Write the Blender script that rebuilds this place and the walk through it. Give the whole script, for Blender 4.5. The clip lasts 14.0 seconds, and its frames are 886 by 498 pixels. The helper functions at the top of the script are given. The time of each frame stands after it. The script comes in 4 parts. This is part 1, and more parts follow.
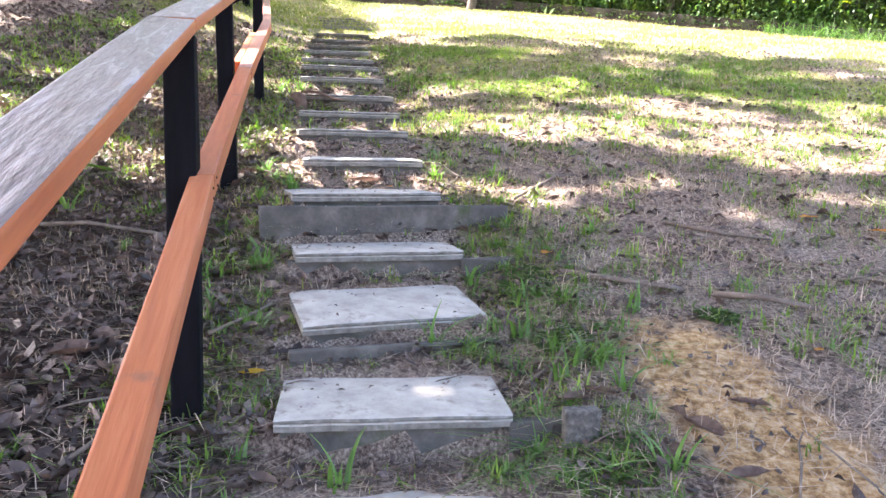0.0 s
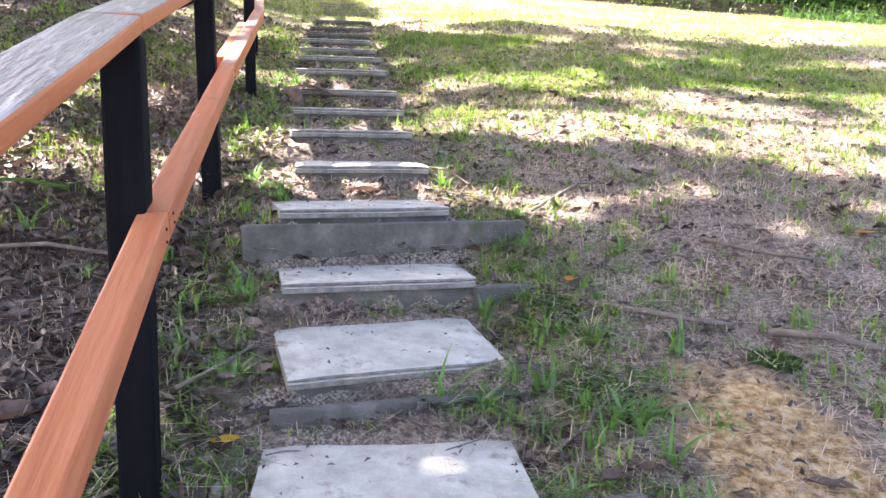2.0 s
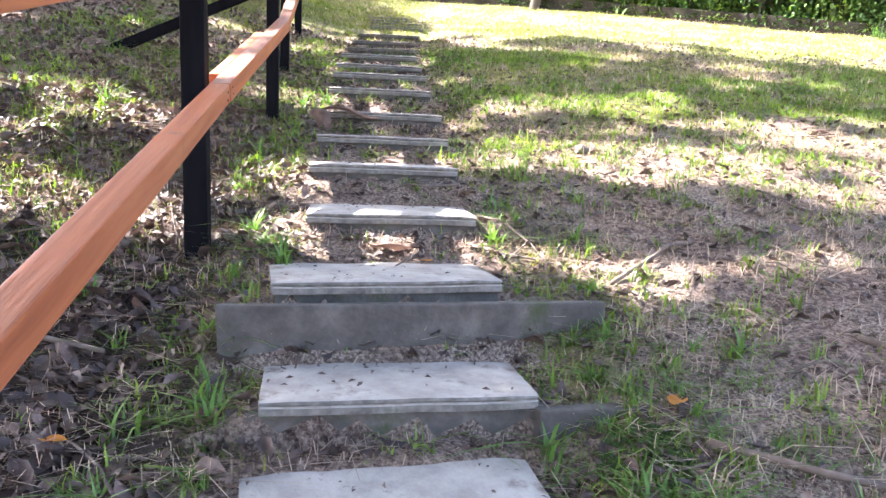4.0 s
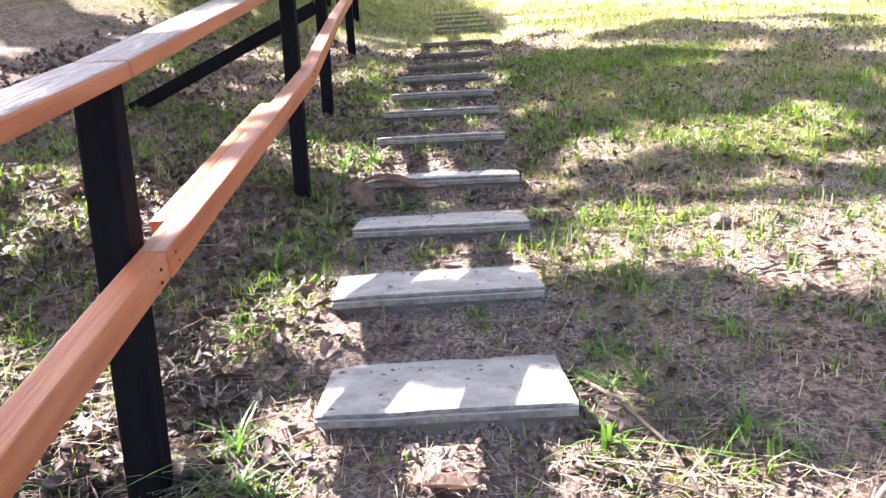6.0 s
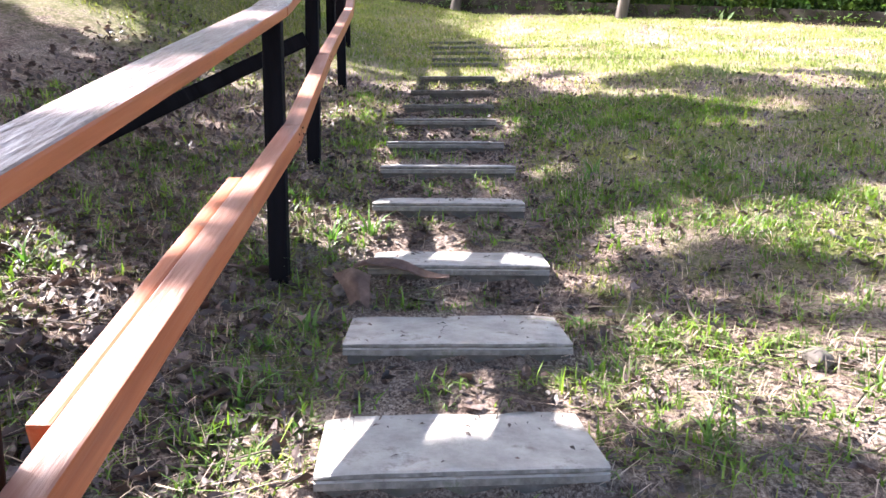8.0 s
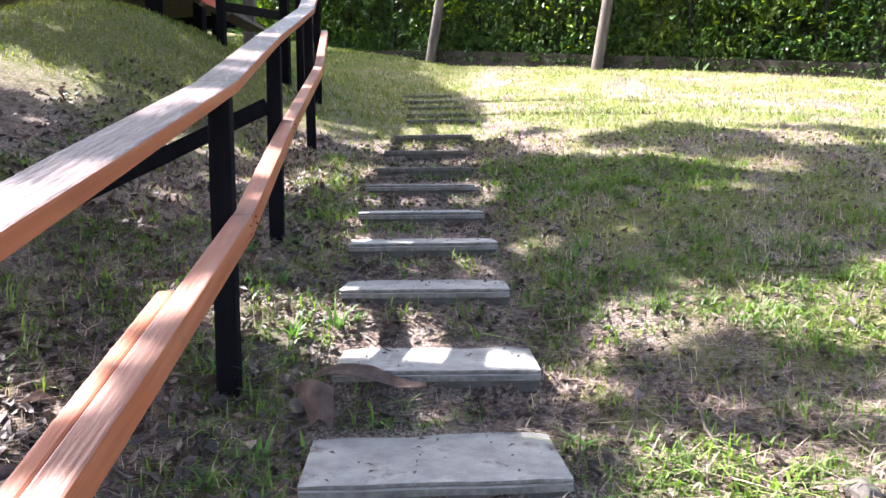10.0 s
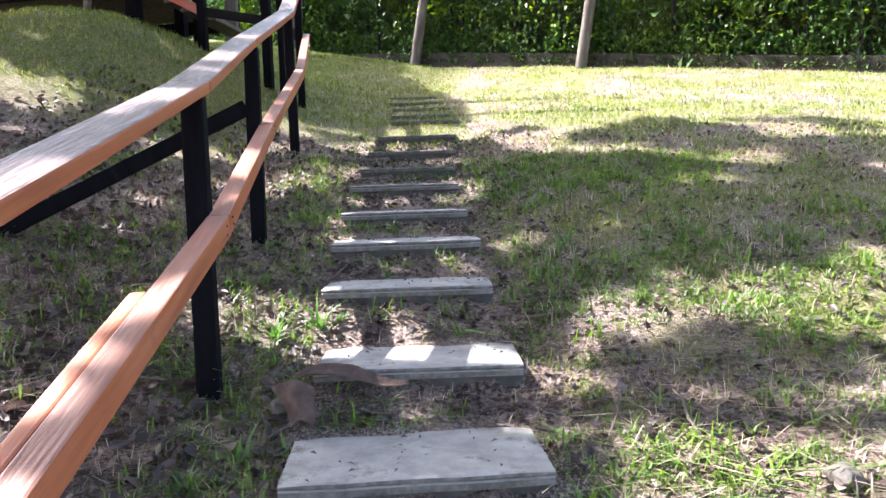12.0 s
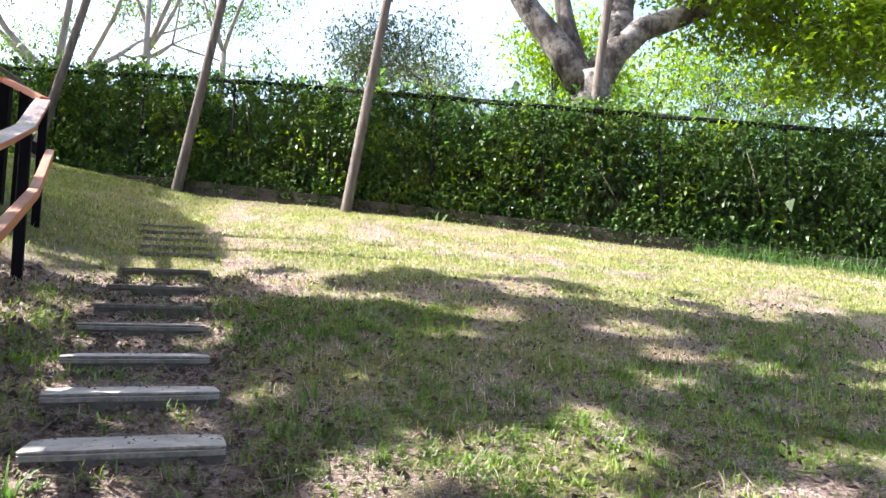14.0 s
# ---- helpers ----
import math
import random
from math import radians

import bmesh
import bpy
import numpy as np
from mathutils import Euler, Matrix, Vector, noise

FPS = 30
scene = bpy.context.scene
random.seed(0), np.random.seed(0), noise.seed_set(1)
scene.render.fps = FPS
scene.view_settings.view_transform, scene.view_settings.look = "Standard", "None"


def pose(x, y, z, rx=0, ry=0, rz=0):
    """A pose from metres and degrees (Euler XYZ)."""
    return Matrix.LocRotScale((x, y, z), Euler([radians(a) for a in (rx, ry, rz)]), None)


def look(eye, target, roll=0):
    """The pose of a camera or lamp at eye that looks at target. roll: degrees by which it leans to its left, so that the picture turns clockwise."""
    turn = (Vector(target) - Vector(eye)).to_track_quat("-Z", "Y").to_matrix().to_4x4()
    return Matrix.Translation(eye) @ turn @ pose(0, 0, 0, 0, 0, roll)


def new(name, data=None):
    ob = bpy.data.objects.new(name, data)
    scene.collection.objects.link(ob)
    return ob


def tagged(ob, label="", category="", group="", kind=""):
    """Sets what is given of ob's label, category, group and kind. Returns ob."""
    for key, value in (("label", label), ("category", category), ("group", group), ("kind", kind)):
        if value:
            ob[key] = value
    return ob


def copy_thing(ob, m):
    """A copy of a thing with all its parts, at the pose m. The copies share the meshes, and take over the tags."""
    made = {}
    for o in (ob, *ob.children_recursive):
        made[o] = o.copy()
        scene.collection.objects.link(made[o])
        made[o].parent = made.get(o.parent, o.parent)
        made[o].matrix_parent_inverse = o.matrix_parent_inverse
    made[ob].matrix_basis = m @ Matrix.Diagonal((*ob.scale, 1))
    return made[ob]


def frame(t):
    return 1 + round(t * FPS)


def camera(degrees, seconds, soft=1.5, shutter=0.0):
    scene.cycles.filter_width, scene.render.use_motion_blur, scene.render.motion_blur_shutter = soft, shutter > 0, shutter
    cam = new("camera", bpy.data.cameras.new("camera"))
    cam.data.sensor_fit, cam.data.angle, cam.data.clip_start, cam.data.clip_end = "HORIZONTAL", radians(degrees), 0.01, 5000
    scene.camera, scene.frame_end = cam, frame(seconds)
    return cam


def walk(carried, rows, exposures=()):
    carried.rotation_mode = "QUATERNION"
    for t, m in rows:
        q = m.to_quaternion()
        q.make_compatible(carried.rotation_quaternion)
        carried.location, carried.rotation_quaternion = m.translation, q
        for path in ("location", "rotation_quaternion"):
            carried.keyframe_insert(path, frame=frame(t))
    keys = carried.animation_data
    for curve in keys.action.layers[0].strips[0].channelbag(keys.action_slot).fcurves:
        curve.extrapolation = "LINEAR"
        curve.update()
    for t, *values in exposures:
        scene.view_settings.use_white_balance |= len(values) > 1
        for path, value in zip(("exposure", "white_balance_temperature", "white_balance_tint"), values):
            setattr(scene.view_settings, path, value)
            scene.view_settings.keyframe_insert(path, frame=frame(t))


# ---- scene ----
# ---- camera and walk ----
cam = camera(63.0, 14.0, 1.5, 0.0)
PATH = [
    (0, (0.101, -0.12, 1.714), (0.063, 1.861, 1.446), 1.12),
    (0.5, (0.102, -0.128, 1.712), (0.071, 1.852, 1.439), 1.42),
    (1, (0.11, -0.029, 1.677), (0.109, 1.95, 1.393), 2.02),
    (1.5, (0.093, 0.245, 1.729), (0.093, 2.219, 1.402), 2.02),
    (2, (0.071, 0.342, 1.821), (0.02, 2.318, 1.512), 1.02),
    (2.5, (0.083, 0.519, 1.811), (0.045, 2.488, 1.464), 0.92),
    (3, (0.046, 0.862, 1.907), (0.01, 2.821, 1.506), 1.92),
    (3.5, (0.07, 0.904, 2.001), (-0.034, 2.876, 1.688), 2.52),
    (4, (0.026, 1.244, 1.93), (-0.155, 3.218, 1.661), 2.22),
    (4.2, (-0.093, 1.496, 1.968), (-0.322, 3.465, 1.7), 1.72),
    (6.3, (-0.04, 2.488, 2.416), (-0.489, 4.408, 2.085), -2.88),
    (6.5, (-0.076, 2.531, 2.405), (-0.526, 4.451, 2.073), -2.48),
    (7, (-0.196, 2.796, 2.385), (-0.637, 4.719, 2.059), -1.08),
    (7.5, (-0.345, 3.081, 2.617), (-0.756, 5.015, 2.32), -0.28),
    (8, (-0.349, 3.156, 2.642), (-0.718, 5.102, 2.362), 0.12),
    (8.5, (-0.407, 3.442, 2.634), (-0.757, 5.394, 2.379), 0.32),
    (9, (-0.436, 3.548, 2.787), (-0.775, 5.509, 2.593), 0.02),
    (9.2, (-0.427, 3.537, 2.803), (-0.759, 5.502, 2.63), 0.02),
    (11.3, (-0.385, 3.546, 2.776), (-0.678, 5.518, 2.623), -1.88),
    (11.5, (-0.374, 3.549, 2.772), (-0.668, 5.521, 2.61), -2.08),
    (12, (-0.366, 3.558, 2.773), (-0.655, 5.532, 2.621), -1.88),
    (12.5, (-0.383, 3.555, 2.774), (-0.655, 5.534, 2.675), -1.18),
    (13, (-0.399, 3.568, 2.851), (-0.637, 5.555, 2.872), 0.02),
    (13.5, (-0.397, 3.607, 2.851), (-0.481, 5.6, 3.0), 0.62),
    (14, (-0.294, 3.593, 2.864), (0.06, 5.55, 3.077), 1.02),
]
walk(cam, [(t, look(eye, target, roll)) for t, eye, target, roll in PATH],
     exposures=[(0.0, 4.2, 6400, 18), (4.2, 4.1, 6350, 18), (6.5, 3.7, 6250, 20), (9.0, 3.42, 6000, 17), (12.5, 3.38, 5900, 15), (14.0, 3.05, 6150, 14)])

# ---- world, sun, exposure ----
SUN = Vector((-0.82, 0.22, 1.0)).normalized()      # towards the sun: over the bank beyond the handrail
world = bpy.data.worlds.new("sky")
scene.world = world
world.use_nodes = True
wn = world.node_tree.nodes
sky = wn.new("ShaderNodeTexSky")
sky.sky_type, sky.sun_disc = "NISHITA", False
sky.sun_elevation, sky.sun_rotation = math.asin(SUN.z), math.atan2(SUN.x, SUN.y)
sky.dust_density, sky.air_density = 4.5, 1.0
world.node_tree.links.new(sky.outputs[0], wn["Background"].inputs[0])
wn["Background"].inputs[1].default_value = 0.075
sun = new("sun", bpy.data.lights.new("sun", "SUN"))
sun.data.energy, sun.data.angle, sun.data.color = 2.75, radians(0.55), (1.0, 0.94, 0.86)
sun.matrix_world = look(SUN * 60, (0, 0, 0))

# ---- the lie of the land ----
GY = np.array([-10, -2, 0, 2, 2.8, 4.3, 5.5, 7.2, 8.56, 11.44, 15.46, 17.7, 19.05, 24, 45])
GZ = np.array([-1.8, -0.25, 0.28, 0.83, 1.03, 1.56, 1.93, 2.46, 2.80, 3.55, 4.45, 5.08, 5.50, 6.3, 7.0])


def rail_x(y):
    """The line of the handrail's posts."""
    return -0.72 - 0.222 * (np.clip(y, -2, 12) - 2.0)


def G(x, y):
    """The height of the sloping ground."""
    x, y = np.asarray(x, float), np.asarray(y, float)
    z = sum(np.interp(y + o, GY, GZ) for o in (-0.6, -0.3, 0, 0.3, 0.6)) / 5
    z = z - 0.04 * np.clip(x - 1.5, 0, 12)
    left = np.clip(rail_x(y) + 0.35 - x, 0, 6)
    z = z + left * (0.07 + 0.024 * np.clip(y - 3, 0, 4))
    z = z + 0.95 * np.exp(-((x + 5.6) / 1.9) ** 2 - ((y - 11.3) / 2.6) ** 2)
    return z


# each step: front left corner, front right corner, height of its upper face, depth of the slab, rise of the slab to its back
STEPS = [
    (-0.40, 1.42, 0.30, 1.50, 0.745, 0.42, 0.0),
    (-0.447, 1.978, 0.291, 2.085, 0.895, 0.46, 0.01),
    (-0.470, 2.521, 0.234, 2.790, 1.055, 0.47, 0.065),
    (-0.613, 3.031, 0.133, 3.247, 1.255, 0.40, 0.0),
    (-0.723, 3.459, 0.009, 3.728, 1.495, 0.44, 0.0),
    (-0.820, 4.175, -0.118, 4.336, 1.657, 0.47, 0.01),
    (-0.972, 4.741, -0.252, 4.934, 1.848, 0.45, 0.0),
    (-1.108, 5.373, -0.359, 5.535, 2.000, 0.46, 0.0),
    (-1.200, 5.980, -0.460, 6.100, 2.165, 0.44, 0.0),
    (-1.360, 6.609, -0.614, 6.730, 2.370, 0.36, 0.0),
    (-1.466, 7.129, -0.715, 7.290, 2.536, 0.36, 0.0),
    (-1.590, 7.750, -0.845, 7.890, 2.677, 0.36, 0.0),
    (-1.720, 8.440, -0.973, 8.557, 2.849, 0.36, 0.0),
]
# the upper steps, half sunk in the turf
STEPS += [(x, y, x + 0.745, y + 0.08, z, 0.29, 0.0) for x, y, z in (
    (-1.80, 9.00, 2.985), (-1.88, 9.64, 3.15), (-1.96, 10.36, 3.34), (-2.02, 11.20, 3.56), (-2.15, 11.90, 3.70), (-2.30, 12.65, 3.87), (-2.50, 13.40, 4.04), (-2.70, 14.20, 4.22))]


def fbm(x, y, scale, seed=0, octaves=3):
    """Smooth value noise in -1..1 over arrays."""
    out, amp, total = 0.0, 1.0, 0.0
    for o in range(octaves):
        u, v = x * scale + 17.3 * seed + 5.1 * o, y * scale - 9.7 * seed + 3.3 * o
        iu, iv = np.floor(u).astype(np.int64), np.floor(v).astype(np.int64)
        fu, fv = u - iu, v - iv
        fu, fv = fu * fu * (3 - 2 * fu), fv * fv * (3 - 2 * fv)

        def h(a, b):
            n = (a * 374761393 + b * 668265263 + (seed + o) * 1442695041) & 0x7FFFFFFF
            n = ((n ^ (n >> 13)) * 1274126177) & 0x7FFFFFFF
            return ((n ^ (n >> 16)) & 0xFFFF) / 32767.5 - 1.0
        out = out + amp * ((h(iu, iv) * (1 - fu) + h(iu + 1, iv) * fu) * (1 - fv) + (h(iu, iv + 1) * (1 - fu) + h(iu + 1, iv + 1) * fu) * fv)
        total, amp, scale = total + amp, amp * 0.5, scale * 2
    return out / total


def smooth(a, b, x):
    t = np.clip((x - a) / (b - a), 0, 1)
    return t * t * (3 - 2 * t)


def terrain(x, y):
    """The ground as it is built: the slope, trodden between the steps, with its unevenness."""
    x, y = np.asarray(x, float), np.asarray(y, float)
    z = G(x, y) + 0.035 * fbm(x, y, 0.8, 1) + 0.014 * fbm(x, y, 5.0, 2) + 0.009 * fbm(x, y, 17.0, 3, 2) + 0.16 * np.exp(-((x - 0.1) / 0.9) ** 2 - ((y - 15.6 + 0.25 * x) / 0.35) ** 2)
    for i, (lx, ly, rx, ry, h, depth, rise) in enumerate(STEPS):
        ax = np.array((rx - lx, ry - ly))
        w = np.hypot(*ax)
        ax = ax / w
        u = (x - lx) * ax[0] + (y - ly) * ax[1] - w / 2
        v = -(x - lx) * ax[1] + (y - ly) * ax[0]
        side = 1 - smooth(0.36, 0.72, np.abs(u))
        back = np.hypot(STEPS[i + 1][0] - lx, STEPS[i + 1][1] - ly) if i + 1 < len(STEPS) else 0.6
        if i == 0:
            side = side * smooth(-0.1, 0.05, v)
        on = (v > 0.02) & (v < back + 0.05)
        nxt = STEPS[i + 1][4] if i + 1 < len(STEPS) else h + 0.18
        show = {0: 0.12, 1: 0.05, 2: 0.08, 3: 0.115}.get(i, 0.035 if i < 12 else 0.05 if i < 15 else 0.0)
        lip = h - 0.045 + (0.055 + rise) * smooth(0.5 * depth, 0.95 * depth, v)
        level = lip + np.maximum(nxt - 0.05 - show - h - 0.01 - rise, 0) * smooth(0.8 * depth, back - 0.02, v) + 0.012 * fbm(x, y, 7.0, 4)
        z = np.where(on, z + side * (level - z), z)
    return z


def at_ground(x, y):
    return float(terrain(np.array([x]), np.array([y]))[0])


# ---- materials ----
def rgb(*c):
    return (*c, 1.0)


def material(name, stops, scale=6.0, rough=0.7, bump=0.0, bump_scale=40.0, stretch=(1, 1, 1), metal=0.0, second=None, island=0.0, thin=0.0, coords="Object", gloss=0.5, waves=0.0):
    """stops: colours of a ramp over grain noise; second: (colour, scale, threshold) of stains; island: value change from piece to piece."""
    m = bpy.data.materials.new(name)
    m.use_nodes = True
    n, l = m.node_tree.nodes, m.node_tree.links
    b = n["Principled BSDF"]
    co = n.new("ShaderNodeTexCoord")
    mp = n.new("ShaderNodeMapping")
    mp.inputs["Scale"].default_value = stretch
    l.new(co.outputs[coords], mp.inputs[0])
    nz = n.new("ShaderNodeTexNoise")
    nz.inputs["Scale"].default_value, nz.inputs["Detail"].default_value, nz.inputs["Roughness"].default_value = scale, 7, 0.65
    nz.inputs["Distortion"].default_value = waves
    l.new(mp.outputs[0], nz.inputs["Vector"])
    ramp = n.new("ShaderNodeValToRGB")
    while len(ramp.color_ramp.elements) < len(stops):
        ramp.color_ramp.elements.new(0.5)
    for e, (p, c) in zip(ramp.color_ramp.elements, stops):
        e.position, e.color = p, rgb(*c)
    l.new(nz.outputs[0], ramp.inputs[0])
    col = ramp.outputs[0]
    if second:
        c2, s2, th = second
        n2 = n.new("ShaderNodeTexNoise")
        n2.inputs["Scale"].default_value, n2.inputs["Detail"].default_value, n2.inputs["Roughness"].default_value = s2, 8, 0.7
        l.new(co.outputs[coords], n2.inputs["Vector"])
        r2 = n.new("ShaderNodeMapRange")
        r2.inputs[1].default_value, r2.inputs[2].default_value = th, th + 0.12
        l.new(n2.outputs[0], r2.inputs[0])
        mx = n.new("ShaderNodeMix")
        mx.data_type = "RGBA"
        l.new(r2.outputs[0], mx.inputs[0])
        l.new(col, mx.inputs[6])
        mx.inputs[7].default_value = rgb(*c2)
        col = mx.outputs[2]
    if island:
        g = n.new("ShaderNodeNewGeometry")
        hs = n.new("ShaderNodeHueSaturation")
        mr = n.new("ShaderNodeMapRange")
        mr.inputs[3].default_value, mr.inputs[4].default_value = 1 - island, 1 + island
        l.new(g.outputs["Random Per Island"], mr.inputs[0])
        l.new(mr.outputs[0], hs.inputs["Value"])
        l.new(col, hs.inputs["Color"])
        col = hs.outputs[0]
    l.new(col, b.inputs["Base Color"])
    b.inputs["Roughness"].default_value, b.inputs["Metallic"].default_value = rough, metal
    b.inputs["Specular IOR Level"].default_value = gloss
    if bump:
        bz = n.new("ShaderNodeTexNoise")
        bz.inputs["Scale"].default_value, bz.inputs["Detail"].default_value = bump_scale, 6
        l.new(mp.outputs[0], bz.inputs["Vector"])
        bp = n.new("ShaderNodeBump")
        bp.inputs["Strength"].default_value, bp.inputs["Distance"].default_value = bump, 0.01
        l.new(bz.outputs[0], bp.inputs["Height"])
        l.new(bp.outputs[0], b.inputs["Normal"])
    if thin:
        out = n["Material Output"]
        tr = n.new("ShaderNodeBsdfTranslucent")
        hs2 = n.new("ShaderNodeHueSaturation")
        hs2.inputs["Saturation"].default_value, hs2.inputs["Value"].default_value = 1.15, 1.6
        l.new(col, hs2.inputs["Color"])
        l.new(hs2.outputs[0], tr.inputs[0])
        ms = n.new("ShaderNodeMixShader")
        ms.inputs[0].default_value = thin
        l.new(b.outputs[0], ms.inputs[1])
        l.new(tr.outputs[0], ms.inputs[2])
        l.new(ms.outputs[0], out.inputs[0])
    return m


def ground_material():
    m = bpy.data.materials.new("earth")
    m.use_nodes = True
    n, l = m.node_tree.nodes, m.node_tree.links
    b = n["Principled BSDF"]
    b.inputs["Roughness"].default_value = 0.95
    b.inputs["Specular IOR Level"].default_value = 0.15
    co = n.new("ShaderNodeTexCoord").outputs["Object"]

    def noise_at(scale, detail=8, rough=0.65):
        t = n.new("ShaderNodeTexNoise")
        t.inputs["Scale"].default_value, t.inputs["Detail"].default_value, t.inputs["Roughness"].default_value = scale, detail, rough
        l.new(co, t.inputs["Vector"])
        return t.outputs[0]

    def ramp(src, *stops):
        r = n.new("ShaderNodeValToRGB")
        while len(r.color_ramp.elements) < len(stops):
            r.color_ramp.elements.new(0.5)
        for e, (p, c) in zip(r.color_ramp.elements, stops):
            e.position, e.color = p, rgb(*c)
        l.new(src, r.inputs[0])
        return r.outputs[0]

    def mix(f, a, c):
        x = n.new("ShaderNodeMix")
        x.data_type = "RGBA"
        l.new(f, x.inputs[0])
        l.new(a, x.inputs[6])
        l.new(c, x.inputs[7])
        return x.outputs[2]
    soil = ramp(noise_at(38, 10, 0.8), (0.41, (0.035, 0.024, 0.019)), (0.5, (0.155, 0.11, 0.088)), (0.60, (0.38, 0.295, 0.24)))
    thatch = ramp(noise_at(85, 8, 0.8), (0.42, (0.055, 0.04, 0.032)), (0.51, (0.24, 0.185, 0.15)), (0.60, (0.52, 0.44, 0.365)))
    sand = ramp(noise_at(26, 10, 0.75), (0.40, (0.19, 0.11, 0.052)), (0.5, (0.42, 0.26, 0.12)), (0.61, (0.60, 0.45, 0.28)))
    turf = ramp(noise_at(30), (0.3, (0.08, 0.095, 0.03)), (0.5, (0.15, 0.15, 0.055)), (0.7, (0.30, 0.27, 0.14)))
    c = mix(ramp(noise_at(2.2), (0.42, (0, 0, 0)), (0.6, (1, 1, 1))), soil, thatch)
    humus = ramp(noise_at(35), (0.32, (0.022, 0.016, 0.013)), (0.55, (0.065, 0.046, 0.038)), (0.75, (0.15, 0.11, 0.092)))
    for key, layer in (("sand", sand), ("turf", turf), ("humus", humus)):
        at = n.new("ShaderNodeAttribute")
        at.attribute_name = key
        f = n.new("ShaderNodeMath")
        f.operation = "MULTIPLY_ADD"
        l.new(noise_at(9), f.inputs[0])
        f.inputs[1].default_value = 1.4
        a2 = n.new("ShaderNodeMath")
        a2.operation = "SUBTRACT"
        l.new(at.outputs["Fac"], a2.inputs[0])
        a2.inputs[1].default_value = 0.95
        l.new(a2.outputs[0], f.inputs[2])
        c = mix(ramp(f.outputs[0], (0.22, (0, 0, 0)), (0.62, (1, 1, 1))), c, layer)
    l.new(c, b.inputs["Base Color"])
    bp = n.new("ShaderNodeBump")
    bp.inputs["Strength"].default_value, bp.inputs["Distance"].default_value = 0.9, 0.02
    l.new(noise_at(55, 10, 0.75), bp.inputs["Height"])
    l.new(bp.outputs[0], b.inputs["Normal"])
    return m


EARTH = ground_material()
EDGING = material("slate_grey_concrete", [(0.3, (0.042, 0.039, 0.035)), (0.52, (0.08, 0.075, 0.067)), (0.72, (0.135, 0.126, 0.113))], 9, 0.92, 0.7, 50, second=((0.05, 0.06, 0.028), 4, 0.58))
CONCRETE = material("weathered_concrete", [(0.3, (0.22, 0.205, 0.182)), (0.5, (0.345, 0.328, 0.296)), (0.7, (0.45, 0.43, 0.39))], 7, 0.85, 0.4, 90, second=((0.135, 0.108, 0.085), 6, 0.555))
ROUGH_CONCRETE = material("rough_concrete", [(0.32, (0.035, 0.032, 0.029)), (0.52, (0.085, 0.079, 0.071)), (0.7, (0.165, 0.155, 0.14))], 40, 0.95, 1.0, 60, second=((0.08, 0.10, 0.04), 6, 0.6))
KERB = material("kerb_concrete", [(0.3, (0.018, 0.014, 0.011)), (0.55, (0.042, 0.034, 0.027)), (0.75, (0.085, 0.072, 0.057))], 6, 0.95, 0.8, 30, second=((0.05, 0.055, 0.03), 3, 0.56))
BLACK_WOOD = material("black_painted_wood", [(0.35, (0.0025, 0.0025, 0.0035)), (0.65, (0.006, 0.006, 0.008)), (0.85, (0.025, 0.023, 0.023))], 14, 0.75, 0.4, 30, (1, 1, 0.12), gloss=0.07)
ORANGE_WOOD = material("orange_brown_painted_wood", [(0.3, (0.30, 0.078, 0.028)), (0.5, (0.42, 0.125, 0.045)), (0.75, (0.50, 0.19, 0.085))], 20, 0.5, 0.35, 40, (0.08, 1, 1), second=((0.22, 0.10, 0.06), 7, 0.62), waves=0.5)
WORN_WOOD = material("worn_rail_wood", [(0.36, (0.085, 0.052, 0.045)), (0.47, (0.24, 0.175, 0.16)), (0.52, (0.14, 0.095, 0.085)), (0.66, (0.35, 0.29, 0.285))], 22, 0.36, 0.6, 60, (0.16, 1, 1), second=((0.32, 0.13, 0.07), 5, 0.65), waves=1.6)
RED_WOOD = material("red_painted_wood", [(0.3, (0.30, 0.05, 0.025)), (0.6, (0.46, 0.10, 0.045)), (0.8, (0.5, 0.16, 0.09))], 12, 0.5, 0.3, 40, (0.2, 1, 1))
POLE_WOOD = material("grey_pole_wood", [(0.3, (0.055, 0.045, 0.036)), (0.55, (0.125, 0.105, 0.086)), (0.75, (0.22, 0.19, 0.16))], 14, 0.9, 0.7, 40, (1, 1, 0.1))
BARK = material("bark", [(0.36, (0.012, 0.010, 0.009)), (0.5, (0.06, 0.05, 0.042)), (0.7, (0.17, 0.15, 0.13))], 5, 0.95, 1.0, 14, (1, 1, 0.3), second=((0.24, 0.22, 0.195), 1.8, 0.5))
PALE_BARK = material("pale_bark", [(0.3, (0.22, 0.19, 0.16)), (0.6, (0.36, 0.33, 0.29)), (0.8, (0.5, 0.47, 0.43))], 4, 0.9, 0.6, 14, (1, 1, 0.3))
STEEL = material("dark_weathered_steel", [(0.3, (0.006, 0.007, 0.006)), (0.7, (0.02, 0.02, 0.018))], 12, 0.8, 0.2, 40, metal=0.1, second=((0.05, 0.03, 0.018), 5, 0.6), gloss=0.2)
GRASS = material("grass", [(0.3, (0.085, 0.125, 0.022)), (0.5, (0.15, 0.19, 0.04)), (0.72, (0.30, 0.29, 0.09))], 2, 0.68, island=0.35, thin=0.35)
# Paler than GRASS: the lawn's sunlight is partly put into this colour.
PALE_GRASS = material("sunlit_tone_grass", [(0.3, (0.09, 0.145, 0.03)), (0.5, (0.19, 0.235, 0.06)), (0.72, (0.37, 0.36, 0.13))], 1.5, 0.55, island=0.3, thin=0.3)
